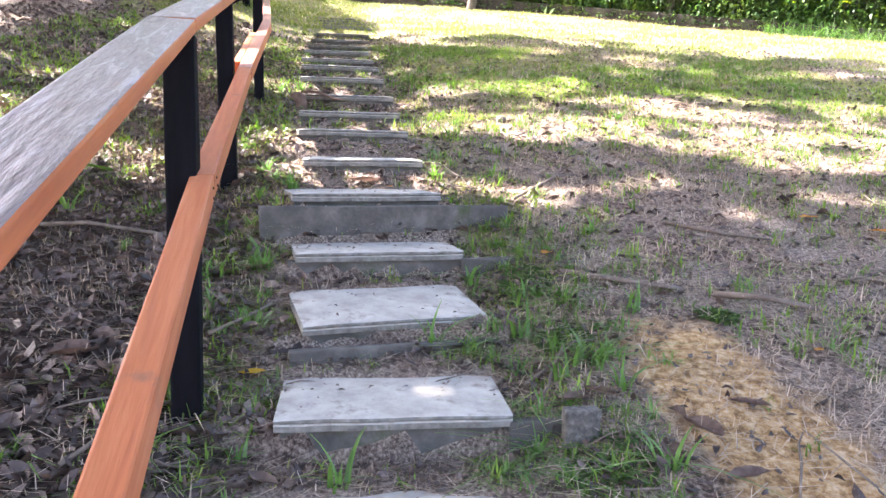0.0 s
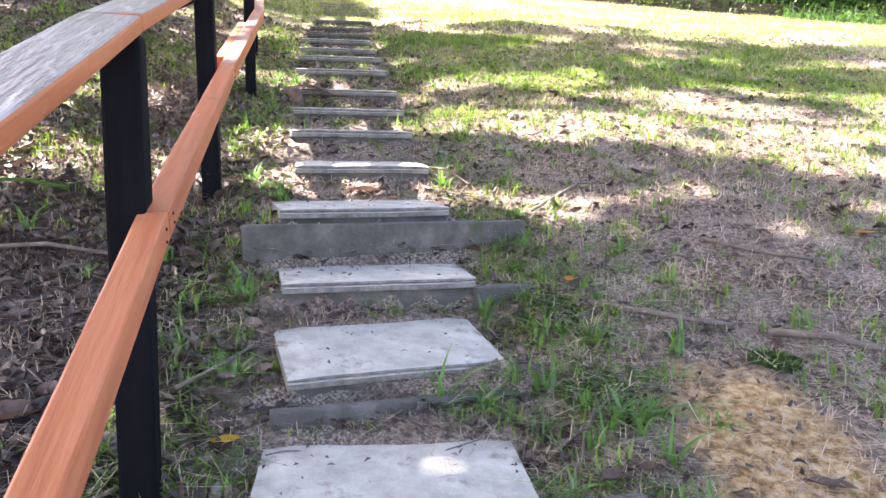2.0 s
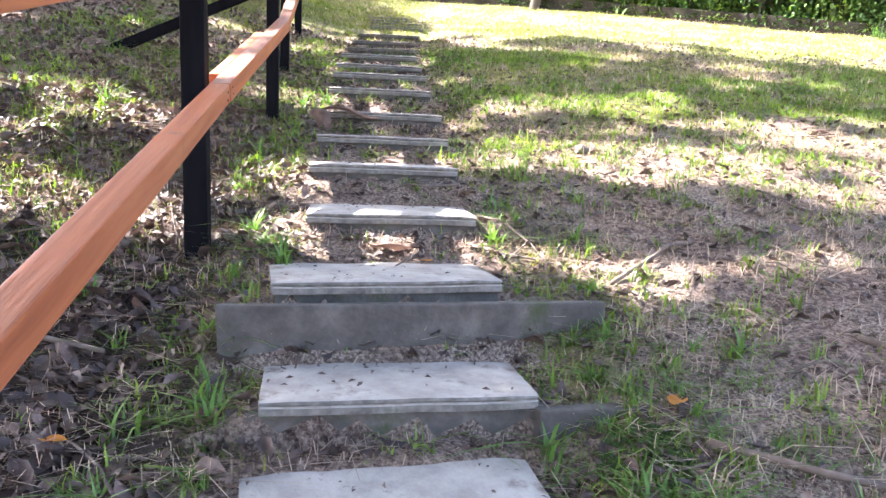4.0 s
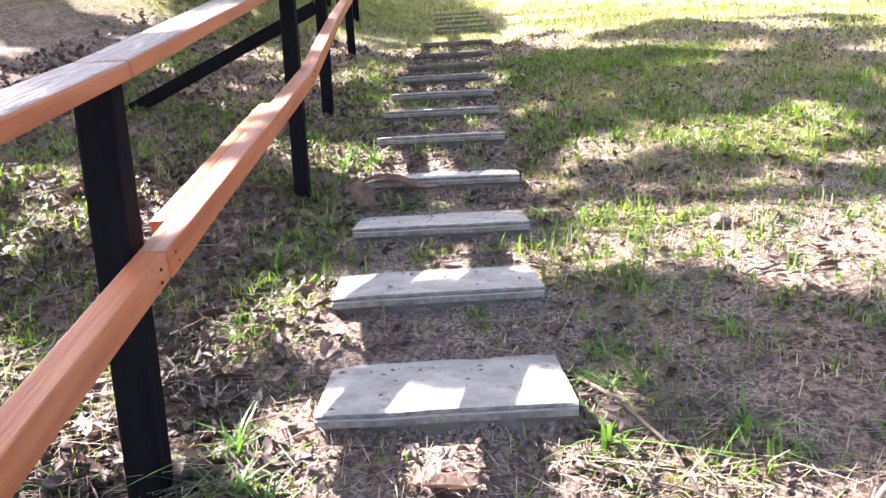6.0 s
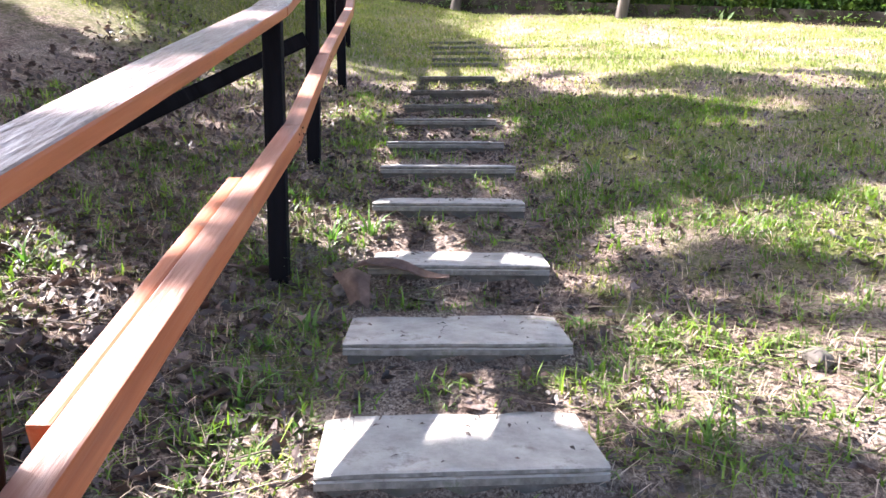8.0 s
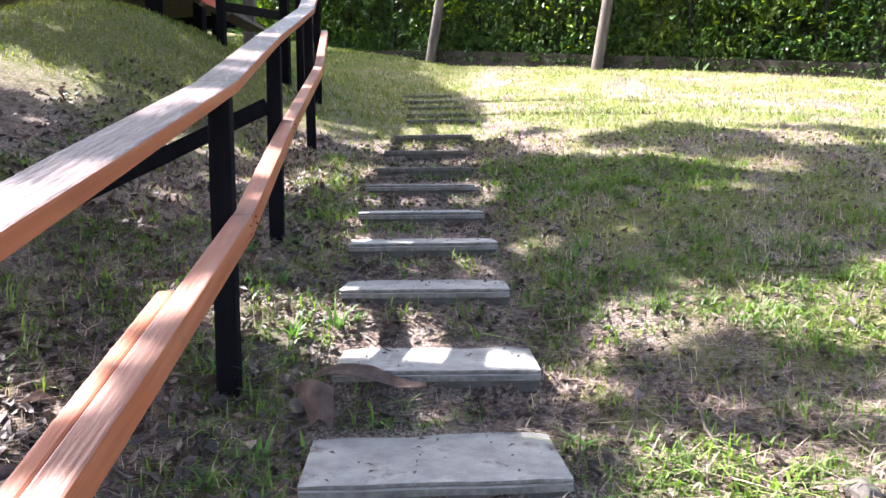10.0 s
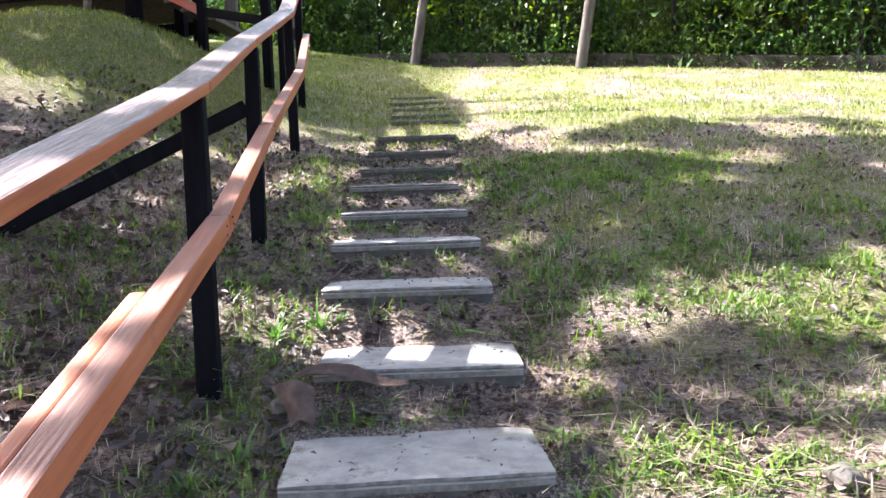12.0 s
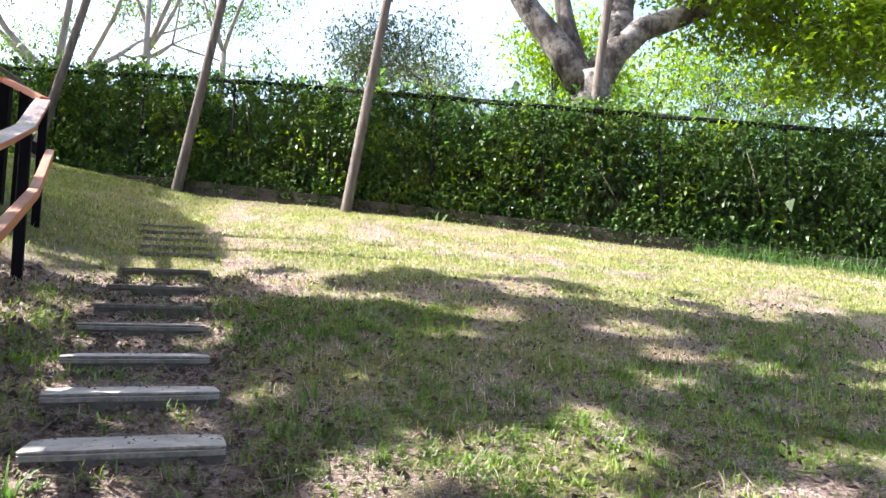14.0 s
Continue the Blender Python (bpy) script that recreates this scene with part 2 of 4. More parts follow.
PALE_PAINT = material("pale_orange_paint", [(0.3, (0.28, 0.105, 0.06)), (0.5, (0.36, 0.165, 0.11)), (0.72, (0.42, 0.25, 0.20))], 24, 0.45, 0.4, 60, (0.08, 1, 1))
DRY_GRASS = material("dry_grass", [(0.3, (0.24, 0.18, 0.125)), (0.55, (0.41, 0.325, 0.25)), (0.8, (0.57, 0.485, 0.39))], 6, 0.8, island=0.35, thin=0.2)
BLADE = material("broad_grass", [(0.3, (0.055, 0.12, 0.025)), (0.6, (0.11, 0.20, 0.045)), (0.8, (0.21, 0.29, 0.085))], 8, 0.4, island=0.3, thin=0.35)
DARK_CONCRETE = material("dark_blotched_concrete", [(0.3, (0.07, 0.068, 0.06)), (0.5, (0.15, 0.145, 0.13)), (0.7, (0.25, 0.24, 0.22))], 16, 0.92, 0.7, 60, second=((0.07, 0.085, 0.035), 5, 0.58))
COVER = material("ground_cover", [(0.3, (0.06, 0.125, 0.02)), (0.55, (0.13, 0.21, 0.035)), (0.8, (0.27, 0.32, 0.08))], 2, 0.5, island=0.45, thin=0.35)
MOSS = material("moss", [(0.3, (0.03, 0.065, 0.012)), (0.6, (0.07, 0.13, 0.025)), (0.8, (0.13, 0.19, 0.05))], 30, 0.9, 1.0, 90, island=0.3)
LITTER = material("dead_leaves", [(0.3, (0.02, 0.013, 0.011)), (0.52, (0.072, 0.048, 0.04)), (0.74, (0.22, 0.165, 0.142))], 7, 0.55, 0.4, 60, island=0.55, thin=0.1)
DEAD_LEAF = material("brown_leaf", [(0.3, (0.10, 0.062, 0.048)), (0.55, (0.22, 0.15, 0.12)), (0.8, (0.36, 0.27, 0.22))], 14, 0.75, 0.5, 70, thin=0.1)
YELLOW_LEAF = material("yellow_leaf", [(0.3, (0.55, 0.32, 0.03)), (0.6, (0.72, 0.50, 0.05)), (0.8, (0.75, 0.58, 0.15))], 14, 0.6, 0.2, 60, thin=0.25)
ORANGE_LEAF = material("orange_leaf", [(0.3, (0.45, 0.17, 0.03)), (0.6, (0.65, 0.30, 0.05)), (0.8, (0.7, 0.42, 0.12))], 14, 0.6, 0.2, 60, thin=0.2)
# Nearly opaque leaves for the added tree, to keep its shade deep.
CANOPY = material("canopy_foliage", [(0.3, (0.03, 0.06, 0.012)), (0.6, (0.06, 0.10, 0.02))], 1.0, 0.6, island=0.3, thin=0.08)
THICKET = material("thicket_foliage", [(0.3, (0.035, 0.08, 0.022)), (0.55, (0.075, 0.135, 0.035)), (0.75, (0.14, 0.19, 0.05))], 0.8, 0.6, island=0.6, thin=0.45)
FOLIAGE = material("foliage", [(0.3, (0.03, 0.078, 0.018)), (0.5, (0.066, 0.128, 0.03)), (0.7, (0.14, 0.19, 0.045))], 1.0, 0.42, island=0.5, thin=0.42)
# Brighter than FOLIAGE: sunlit patches of the hedge are put into this colour.
BRIGHT_FOLIAGE = material("bright_foliage", [(0.3, (0.09, 0.16, 0.02)), (0.55, (0.16, 0.24, 0.03)), (0.8, (0.26, 0.30, 0.05))], 1.2, 0.45, island=0.35, thin=0.5)
# Muted grey-green: the haze of distance is put into the leaf colour.
DISTANT = material("hazy_distant_foliage", [(0.3, (0.05, 0.085, 0.035)), (0.6, (0.09, 0.13, 0.055)), (0.8, (0.15, 0.18, 0.08))], 0.6, 0.6, island=0.4, thin=0.12)
TWIG = material("dry_twig", [(0.3, (0.07, 0.052, 0.042)), (0.6, (0.16, 0.125, 0.10)), (0.8, (0.28, 0.235, 0.20))], 12, 0.9, 0.5, 50)
STONE = material("dark_stone", [(0.3, (0.06, 0.05, 0.045)), (0.6, (0.14, 0.12, 0.10)), (0.8, (0.22, 0.19, 0.16))], 12, 0.9, 0.8, 40)


# ---- builders ----
def link(name, bm, mat, parent=None, label="", flat=False):
    me = bpy.data.meshes.new(name)
    bm.to_mesh(me)
    bm.free()
    for p in me.polygons:
        p.use_smooth = not flat
    me.materials.append(mat)
    ob = new(name, me)
    if parent:
        ob.parent = parent
    if label:
        ob["label"] = label
    return ob


def part(name, bm, mat, parent, label="", flat=True):
    return link(name, bm, mat, parent, label, flat)


def base(name, x=0.0, y=0.0, z=0.0, rz=0.0):
    ob = new(name)
    ob.empty_display_size = 0.1
    ob.matrix_basis = pose(x, y, z, 0, 0, rz)
    return ob


def box(sx, sy, sz, m=None, bevel=0.006, rough=0.0, cuts=0):
    """A bevelled box centred at the origin, with uneven faces if rough."""
    bm = bmesh.new()
    bmesh.ops.create_cube(bm, size=1)
    bmesh.ops.scale(bm, vec=(sx, sy, sz), verts=bm.verts)
    if bevel:
        bmesh.ops.bevel(bm, geom=bm.edges[:], offset=bevel, segments=2, affect="EDGES", profile=0.6)
    if cuts:
        bmesh.ops.subdivide_edges(bm, edges=[e for e in bm.edges if e.calc_length() > 0.4 * max(sx, sy, sz) or e.calc_length() > 0.1], cuts=cuts, use_grid_fill=True)
    if rough:
        for v in bm.verts:
            v.co += noise.noise_vector(v.co * 9 + Vector((sx * 31, sy * 17, 3))) * rough
    if m is not None:
        bmesh.ops.transform(bm, matrix=m, verts=bm.verts)
    return bm


def beam_pose(a, b):
    """A pose whose x axis runs from a to b and whose z axis is as upright as can be, at the middle."""
    a, b = Vector(a), Vector(b)
    x = (b - a).normalized()
    y = Vector((0, 0, 1)).cross(x).normalized()
    z = x.cross(y)
    return Matrix.Translation((a + b) / 2) @ Matrix((x, y, z)).transposed().to_4x4(), (b - a).length


def beam(name, a, b, w, h, mat, parent=None, label="", rough=0.002, bevel=0.008):
    m, length = beam_pose(a, b)
    bm = box(length, w, h, None, bevel, rough, 3 if length > 0.6 else 0)
    ob = link(name, bm, mat, None, label, True)
    ob.matrix_basis = (parent.matrix_basis.inverted() @ m) if parent else m
    ob.parent = parent
    return ob


def tube(points, radii, sides=8, bm=None, wobble=0.0):
    """A tapered tube along points, closed at its ends."""
    bm = bm or bmesh.new()
    pts = [Vector(p) for p in points]
    rings = []
    for i, p in enumerate(pts):
        d = (pts[min(i + 1, len(pts) - 1)] - pts[max(i - 1, 0)]).normalized()
        u = d.cross(Vector((0.3, 0.9, 0.2))).normalized()
        v = d.cross(u)
        ring = []
        for k in range(sides):
            a = 2 * math.pi * k / sides
            r = radii[i] * (1 + wobble * noise.noise(p * 3 + Vector((k * 1.7, i, 0))))
            ring.append(bm.verts.new(p + (u * math.cos(a) + v * math.sin(a)) * r))
        rings.append(ring)
    for a, b in zip(rings, rings[1:]):
        for k in range(sides):
            bm.faces.new((a[k], a[(k + 1) % sides], b[(k + 1) % sides], b[k]))
    bm.faces.new(rings[0][::-1])
    bm.faces.new(rings[-1])
    return bm


def sheet(name, verts, faces, mat, smooth_faces=True, parent=None):
    """A mesh from arrays of corners and of faces with one number of corners."""
    me = bpy.data.meshes.new(name)
    verts, faces = np.asarray(verts, np.float32), np.asarray(faces, np.int32)
    k = faces.shape[1]
    me.vertices.add(len(verts))
    me.vertices.foreach_set("co", verts.ravel())
    me.loops.add(faces.size)
    me.loops.foreach_set("vertex_index", faces.ravel())
    me.polygons.add(len(faces))
    me.polygons.foreach_set("loop_start", np.arange(0, faces.size, k, dtype=np.int32))
    me.polygons.foreach_set("loop_total", np.full(len(faces), k, np.int32))
    me.polygons.foreach_set("use_smooth", np.full(len(faces), smooth_faces))
    me.update(calc_edges=True)
    me.materials.append(mat)
    ob = new(name, me)
    ob.parent = parent
    return ob


RNG = np.random.default_rng(7)


def leaves_at(centres, size, spread=1.0, droop=0.3, narrow=0.45, plain=False):
    """Corners and faces of bent leaves, two quads each, one at each centre, turned at random."""
    n = len(centres)
    ang = RNG.uniform(0, 2 * np.pi, n)
    tilt = RNG.normal(0, spread, n)
    s = size * RNG.uniform(0.6, 1.4, n)
    d = np.stack((np.cos(ang) * np.cos(tilt), np.sin(ang) * np.cos(tilt), np.sin(tilt)), 1)
    side = np.stack((-np.sin(ang), np.cos(ang), RNG.normal(0, 0.5, n)), 1)
    side /= np.linalg.norm(side, axis=1)[:, None]
    up = np.cross(d, side)
    s, w = s[:, None], (s * narrow)[:, None]
    base_, tip = centres - d * s * 0.5, centres + d * s * 0.5 - up * s * droop * 0.5
    mid = centres + up * s * droop * 0.35
    v = np.stack((base_, mid - side * w * 0.5 + up * w * 0.12, tip, mid + side * w * 0.5 + up * w * 0.12, mid), 1).reshape(-1, 3)
    k = np.arange(n)[:, None] * 5
    if plain:
        v = v.reshape(-1, 5, 3)[:, :4].reshape(-1, 3)
        return v, np.arange(n)[:, None] * 4 + [0, 1, 2, 3]
    f = np.concatenate((k + [0, 1, 4], k + [1, 2, 4], k + [2, 3, 4], k + [3, 0, 4]), 0)
    return v, f


def curled_leaves(centres, size, spread=0.5, narrow=0.6):
    """Corners and faces of dead leaves with pointed ovals, folded along the rib, lying at random."""
    n = len(centres)
    ang, tilt, roll = RNG.uniform(0, 2 * np.pi, n), RNG.normal(0, spread, n), RNG.normal(0, spread, n)
    s = (size * RNG.uniform(0.5, 1.5, n))[:, None]
    d = np.stack((np.cos(ang) * np.cos(tilt), np.sin(ang) * np.cos(tilt), np.sin(tilt)), 1)
    side = np.stack((-np.sin(ang), np.cos(ang), np.tan(np.clip(roll, -1.2, 1.2))), 1)
    side /= np.linalg.norm(side, axis=1)[:, None]
    up = np.cross(d, side)
    up *= np.where(RNG.uniform(0, 1, n) < 0.5, 1, -1)[:, None]
    fold = RNG.uniform(-0.1, 0.35, n)[:, None] * s
    bend = RNG.uniform(-0.15, 0.25, n)[:, None] * s
    w = s * narrow * 0.5
    rows_ = [centres - d * s * 0.5 + up * bend, centres - d * s * 0.22 - side * w * 0.85 + up * fold * 0.8, centres + d * s * 0.12 - side * w * 0.9 + up * fold,
             centres + d * s * 0.5 + up * bend, centres + d * s * 0.12 + side * w * 0.9 + up * fold * 0.6, centres - d * s * 0.22 + side * w * 0.85 + up * fold, centres]
    v = np.stack(rows_, 1).reshape(-1, 3)
    k = np.arange(n)[:, None] * 7
    f = np.concatenate([k + [i, (i + 1) % 6, 6] for i in range(6)], 0)
    return v, f


def blades(x, y, z, length, width, lean=0.5, segs=2):
    """Corners and faces of grass blades rooted at x, y, z."""
    n = len(x)
    a = RNG.uniform(0, 2 * np.pi, n)
    ln = length * RNG.uniform(0.5, 1.5, n)
    le = np.abs(RNG.normal(0, lean, n)) + 0.1
    w = width * RNG.uniform(0.7, 1.4, n)
    dx, dy, sx, sy = np.cos(a), np.sin(a), -np.sin(a), np.cos(a)
    rows_ = []
    for k in range(segs + 1):
        t = k / segs
        out = ln * le * t * t
        hh = ln * (t - 0.45 * np.minimum(le, 1.3) * t * t)
        cx, cy, cz = x + dx * out, y + dy * out, z + hh
        ww = w * (1 - t ** 1.6) * 0.5 + (0.0008 if k == segs else 0)
        rows_ += [np.stack((cx - sx * ww, cy - sy * ww, cz), 1), np.stack((cx + sx * ww, cy + sy * ww, cz), 1)]
    v = np.stack(rows_, 1).reshape(-1, 3)
    m = 2 * (segs + 1)
    k0 = np.arange(n)[:, None] * m
    f = np.concatenate([k0 + [2 * k, 2 * k + 1, 2 * k + 3, 2 * k + 2] for k in range(segs)], 0)
    return v, f


# ---- ground ----
def build_ground():
    xs = np.concatenate((-np.geomspace(400, 4.2, 50), np.arange(-4, 5.0, 0.052), np.arange(5.1, 11, 0.15), np.geomspace(11.4, 400, 40)))
    ys = np.concatenate((-np.geomspace(400, 1.1, 40), np.arange(-1, 9.0, 0.045), np.arange(9.05, 15, 0.07), np.arange(15.1, 24, 0.3), np.geomspace(24.5, 500, 40)))
    X, Y = np.meshgrid(xs, ys)
    Z = terrain(X.ravel(), Y.ravel())
    far = np.hypot(X.ravel(), Y.ravel() - 8)
    Z = Z - 0.02 * np.clip(far - 60, 0, 400)
    V = np.stack((X.ravel(), Y.ravel(), Z), 1)
    w, h = len(xs), len(ys)
    i = (np.arange(h - 1)[:, None] * w + np.arange(w - 1)[None, :]).ravel()
    F = np.stack((i, i + 1, i + w + 1, i + w), 1)
    ob = sheet("ground", V, F, EARTH)
    x, y = V[:, 0], V[:, 1]
    for key, val in (("sand", sand_at(x, y)), ("turf", turf_at(x, y)), ("humus", humus_at(x, y))):
        at = ob.data.attributes.new(key, "FLOAT", "POINT")
        at.data.foreach_set("value", np.clip(val, 0, 1).astype(np.float32))
    return tagged(ob, "bare brown earth slope with dry thatch and thin grass", "ground", kind="structure")


def stair_side(x, y):
    """Metres to the right of the middle of the flight of steps."""
    mx = np.interp(y, [(s[1] + s[3]) / 2 for s in STEPS], [(s[0] + s[2]) / 2 for s in STEPS])
    return x - mx


def sand_at(x, y):
    a = 1.1 * np.exp(-((x - 0.97) / 0.30) ** 2 - ((y - 2.45) / 0.42) ** 2) + 1.0 * np.exp(-((x - 1.15) / 0.32) ** 2 - ((y - 1.85) / 0.4) ** 2)
    return a + 0.25 * np.exp(-((x - 2.3) / 0.9) ** 2 - ((y - 2.6) / 0.8) ** 2)


def humus_at(x, y):
    """Dark leaf mould under the litter of the bank."""
    return 0.9 * smooth(-0.3, 0.25, rail_x(y) + 0.15 - x) * smooth(10.4, 8.8, y) * smooth(-8, -6, x) * (0.55 + 0.45 * smooth(5.5, 3.5, y))


def turf_at(x, y):
    """How much of the ground is grass, 0 to 1."""
    side = stair_side(x, y)
    lawn = smooth(0.45, 1.0, side) * smooth(4.8, 6.4, y) * 0.5 + smooth(0.4, 0.8, side) * smooth(8.5, 11.5, y) * 0.28
    band = np.exp(-((y - 8.0 + 0.25 * x) / 1.1) ** 2) * smooth(0.5, 1.2, side) * 0.2
    lawn = lawn + smooth(0.4, 0.7, side) * smooth(2.2, 3.4, y) * smooth(6.0, 4.8, y) * 0.17
    bare = np.exp(-((x - 0.95) / 1.0) ** 2 - ((y - 4.9) / 0.8) ** 2) * 0.5 + np.exp(-((x - 0.1) / 0.6) ** 2 - ((y - 5.6) / 0.5) ** 2) * 0.3
    edge = np.exp(-((np.abs(side) - 0.62) / 0.26) ** 2) * 0.58
    bank = smooth(-0.9, -2.2, side) * smooth(8.0, 10.0, y) * 0.8 + smooth(-0.55, -0.9, side) * smooth(3.0, 4.5, y) * 0.3
    tops = smooth(0.9, 0.3, side) * smooth(9.4, 10.6, y) * 0.8
    n = 0.5 * fbm(x, y, 1.0, 8) + 0.42 * fbm(x, y, 3.4, 9)
    return np.clip(np.maximum(np.maximum(lawn + band - bare, edge), np.maximum(bank, tops)) + n * (0.3 + 1.3 * lawn), 0, 1)


build_ground()


# ---- the flight of steps ----
def slab_mesh(w, d, t=0.05):
    """A cast slab with a rounded nose and a groove along its front."""
    prof = [(0.0, -t), (-0.002, -0.024), (0.005, -0.020), (0.003, -0.016), (-0.004, -0.012), (-0.001, -0.004), (0.007, 0.0), (d - 0.006, 0.0), (d, -0.006), (d, -t)]
    bm = bmesh.new()
    n = 9
    rows_ = []
    for k in range(n + 1):
        x = (k / n - 0.5) * w
        end = 0.004 if k in (0, n) else 0.0
        row = []
        for j, (y, z) in enumerate(prof):
            p = Vector((x, y + (end if j < 6 else 0), z - (end if 4 < j < 9 else 0)))
            p += noise.noise_vector(p * 6 + Vector((w * 40, d * 70, 0))) * 0.0035
            row.append(bm.verts.new(p))
        rows_.append(row)
    for a, b in zip(rows_, rows_[1:]):
        for j in range(len(prof)):
            q = (j + 1) % len(prof)
            bm.faces.new((a[j], a[q], b[q], b[j]))
    bm.faces.new(rows_[0])
    bm.faces.new(rows_[-1][::-1])
    bmesh.ops.recalc_face_normals(bm, faces=bm.faces)
    return bm


def step(i):
    lx, ly, rx, ry, h, depth, rise = STEPS[i]
    w = math.hypot(rx - lx, ry - ly)
    rz = math.degrees(math.atan2(ry - ly, rx - lx))
    name = "concrete_step" if i < 13 else "sunken_step"
    th = base(name, (lx + rx) / 2, (ly + ry) / 2, h, rz)
    t = 0.044 if i < 13 else 0.03
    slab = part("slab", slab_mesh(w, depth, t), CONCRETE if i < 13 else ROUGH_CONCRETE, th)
    slab.data.materials.append(DARK_CONCRETE)
    # Faces other than the top take the darker, green-blotched concrete.
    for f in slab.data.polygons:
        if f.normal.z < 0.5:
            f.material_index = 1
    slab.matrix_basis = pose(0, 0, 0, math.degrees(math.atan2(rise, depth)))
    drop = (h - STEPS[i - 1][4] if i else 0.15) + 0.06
    part("riser", box(w * (0.98 if i != 3 else 1.1), 0.07, drop, pose(0.005, 0.055, -t - drop / 2 + 0.002), 0.008, 0.006, 4), EDGING, th, "rough dark slate-grey concrete riser with greenish blotches")
    tagged(th, ("grey concrete step slab with leaf crumbs on it, set in earth", "worn concrete step edge half sunk in grass")[i >= 13], "step", "steps of the garden stair")


for i in range(len(STEPS)):
    step(i)


def edging_board(a, b, h, top, mat, label):
    """A board on edge that holds back the earth beside the steps."""
    ob = beam("edging_board", (a[0], a[1], top - h / 2), (b[0], b[1], top - h / 2), 0.05, h, mat, rough=0.006)
    tagged(ob, label, "edging", "edging boards beside the steps")


edging_board((-0.86, 3.355), (0.36, 3.75), 0.18, 1.435, EDGING, "long grey weathered edging board below a step")
edging_board((0.13, 3.22), (0.45, 3.33), 0.12, 1.22, EDGING, "short grey edging board beside a step, mossy")
edging_board((-0.50, 2.42), (0.62, 2.80), 0.14, 0.985, EDGING, "grey weathered edging board below a tilted step slab")
edging_board((0.28, 2.10), (0.62, 2.16), 0.12, 0.865, EDGING, "short grey edging board held by a stake")
stake = link("stake", box(0.11, 0.05, 0.26, None, 0.008, 0.006, 2), ROUGH_CONCRETE, flat=True)
stake.matrix_basis = pose(0.50, 2.06, 0.80, 3, 0, 10)
tagged(stake, "short grey wooden stake driven into mossy earth", "stake")


# ---- the handrail beside the steps ----
POSTS = [(-0.28, 0.10), (-0.735, 2.06), (-1.205, 3.98), (-1.55, 5.90), (-1.93, 7.33), (-2.48, 9.50), (-3.03, 11.36)]
TOP_EDGE = [(-0.14, -0.30, 1.33), (-0.68, 2.06, 2.045), (-1.06, 3.90, 2.545), (-1.485, 5.90, 3.14), (-1.89, 7.33, 3.595), (-2.425, 9.50, 4.295), (-2.99, 11.40, 5.06)]
LOW_EDGE = [(-0.09, -0.30, 0.80), (-0.635, 2.06, 1.56), (-1.055, 3.95, 2.08), (-1.44, 5.90, 2.655), (-1.82, 7.33, 3.11), (-2.36, 9.50, 3.79), (-2.92, 11.40, 4.51)]


# the black brace from a post down to the littered bank
BRACE_FOOT, BRACE_HEAD = (-3.40, 6.78, 2.51), (-1.955, 7.30, 3.27)


def rail_height(line, y):
    return float(np.interp(y, [p[1] for p in line], [p[2] for p in line]))


def handrail():
    """Posts; a plank on top of them; a squared rail nailed to their stair side. The edge lists run along the lower stair-side edges."""
    th = base("handrail", POSTS[0][0], POSTS[0][1], 0.3)
    inv = th.matrix_basis.inverted()
    for k, (x, y) in enumerate(POSTS):
        z, top = at_ground(x, y) - 0.25, rail_height(TOP_EDGE, y) - 0.004
        w = 0.09 if k < 3 else 0.076
        p = part("post", box(w, w, top - z, pose(0, 0, 0), 0.010, 0.003, 3), BLACK_WOOD, th, "black painted square post")
        p.matrix_basis = inv @ pose(x, y, (top + z) / 2, 0, 0.6 * math.sin(k * 2.1), 12.5)
    side = Vector((0.975, 0.22, 0))
    for k, (a, b) in enumerate(zip(TOP_EDGE, TOP_EDGE[1:])):
        up = Vector((0, 0, 0.021)) - side * 0.068
        d = (Vector(b) - Vector(a)).normalized() * 0.0015
        ob = beam("top_rail", Vector(a) + up + d, Vector(b) + up - d, 0.136, 0.042, ORANGE_WOOD, th, "orange-brown painted top rail, its upper face worn to bare wood", 0.003, 0.008)
        ob.data.materials.append(WORN_WOOD)
        for f in ob.data.polygons:
            if f.normal.z > 0.6:
                f.material_index = 1
    for k, (a, b) in enumerate(zip(LOW_EDGE, LOW_EDGE[1:])):
        up = Vector((0, 0, 0.036)) - side * 0.036
        d = (Vector(b) - Vector(a)).normalized() * 0.0015
        ob = beam("lower_rail", Vector(a) + up + d, Vector(b) + up - d, 0.072, 0.072, ORANGE_WOOD, th, "orange-brown painted lower rail, cracked", 0.003, 0.006)
        ob.data.materials.append(PALE_PAINT)
        # From the third length on, the upper face takes the paler orange.
        for f in ob.data.polygons:
            if f.normal.z > 0.6 and k > 1:
                f.material_index = 1
        half = (Vector(b) - Vector(a)).length / 2
        for x, z in ((-half + 0.05, 0.012), (-half + 0.06, -0.016), (half - 0.05, 0.012), (half - 0.06, -0.016)):
            part("nail", tube([(x, -0.030, z), (x, -0.0375, z), (x, -0.0385, z)], [0.0042, 0.0042, 0.003], 8), STEEL, ob, "dark rusty nail head", flat=False)
    beam("brace", BRACE_FOOT, BRACE_HEAD, 0.045, 0.085, BLACK_WOOD, th, "black painted brace slanting down to the bank")
    a, b = Vector(LOW_EDGE[2]), Vector(LOW_EDGE[3])
    up = Vector((0, 0, 0.034)) - side * 0.098
    beam("splice_board", a + (b - a) * 0.10 + up, a + (b - a) * 0.70 + up, 0.045, 0.066, ORANGE_WOOD, th, "orange-brown board doubling the lower rail")
    tagged(th, "orange-brown wooden handrail on black posts beside the steps", "handrail")


handrail()
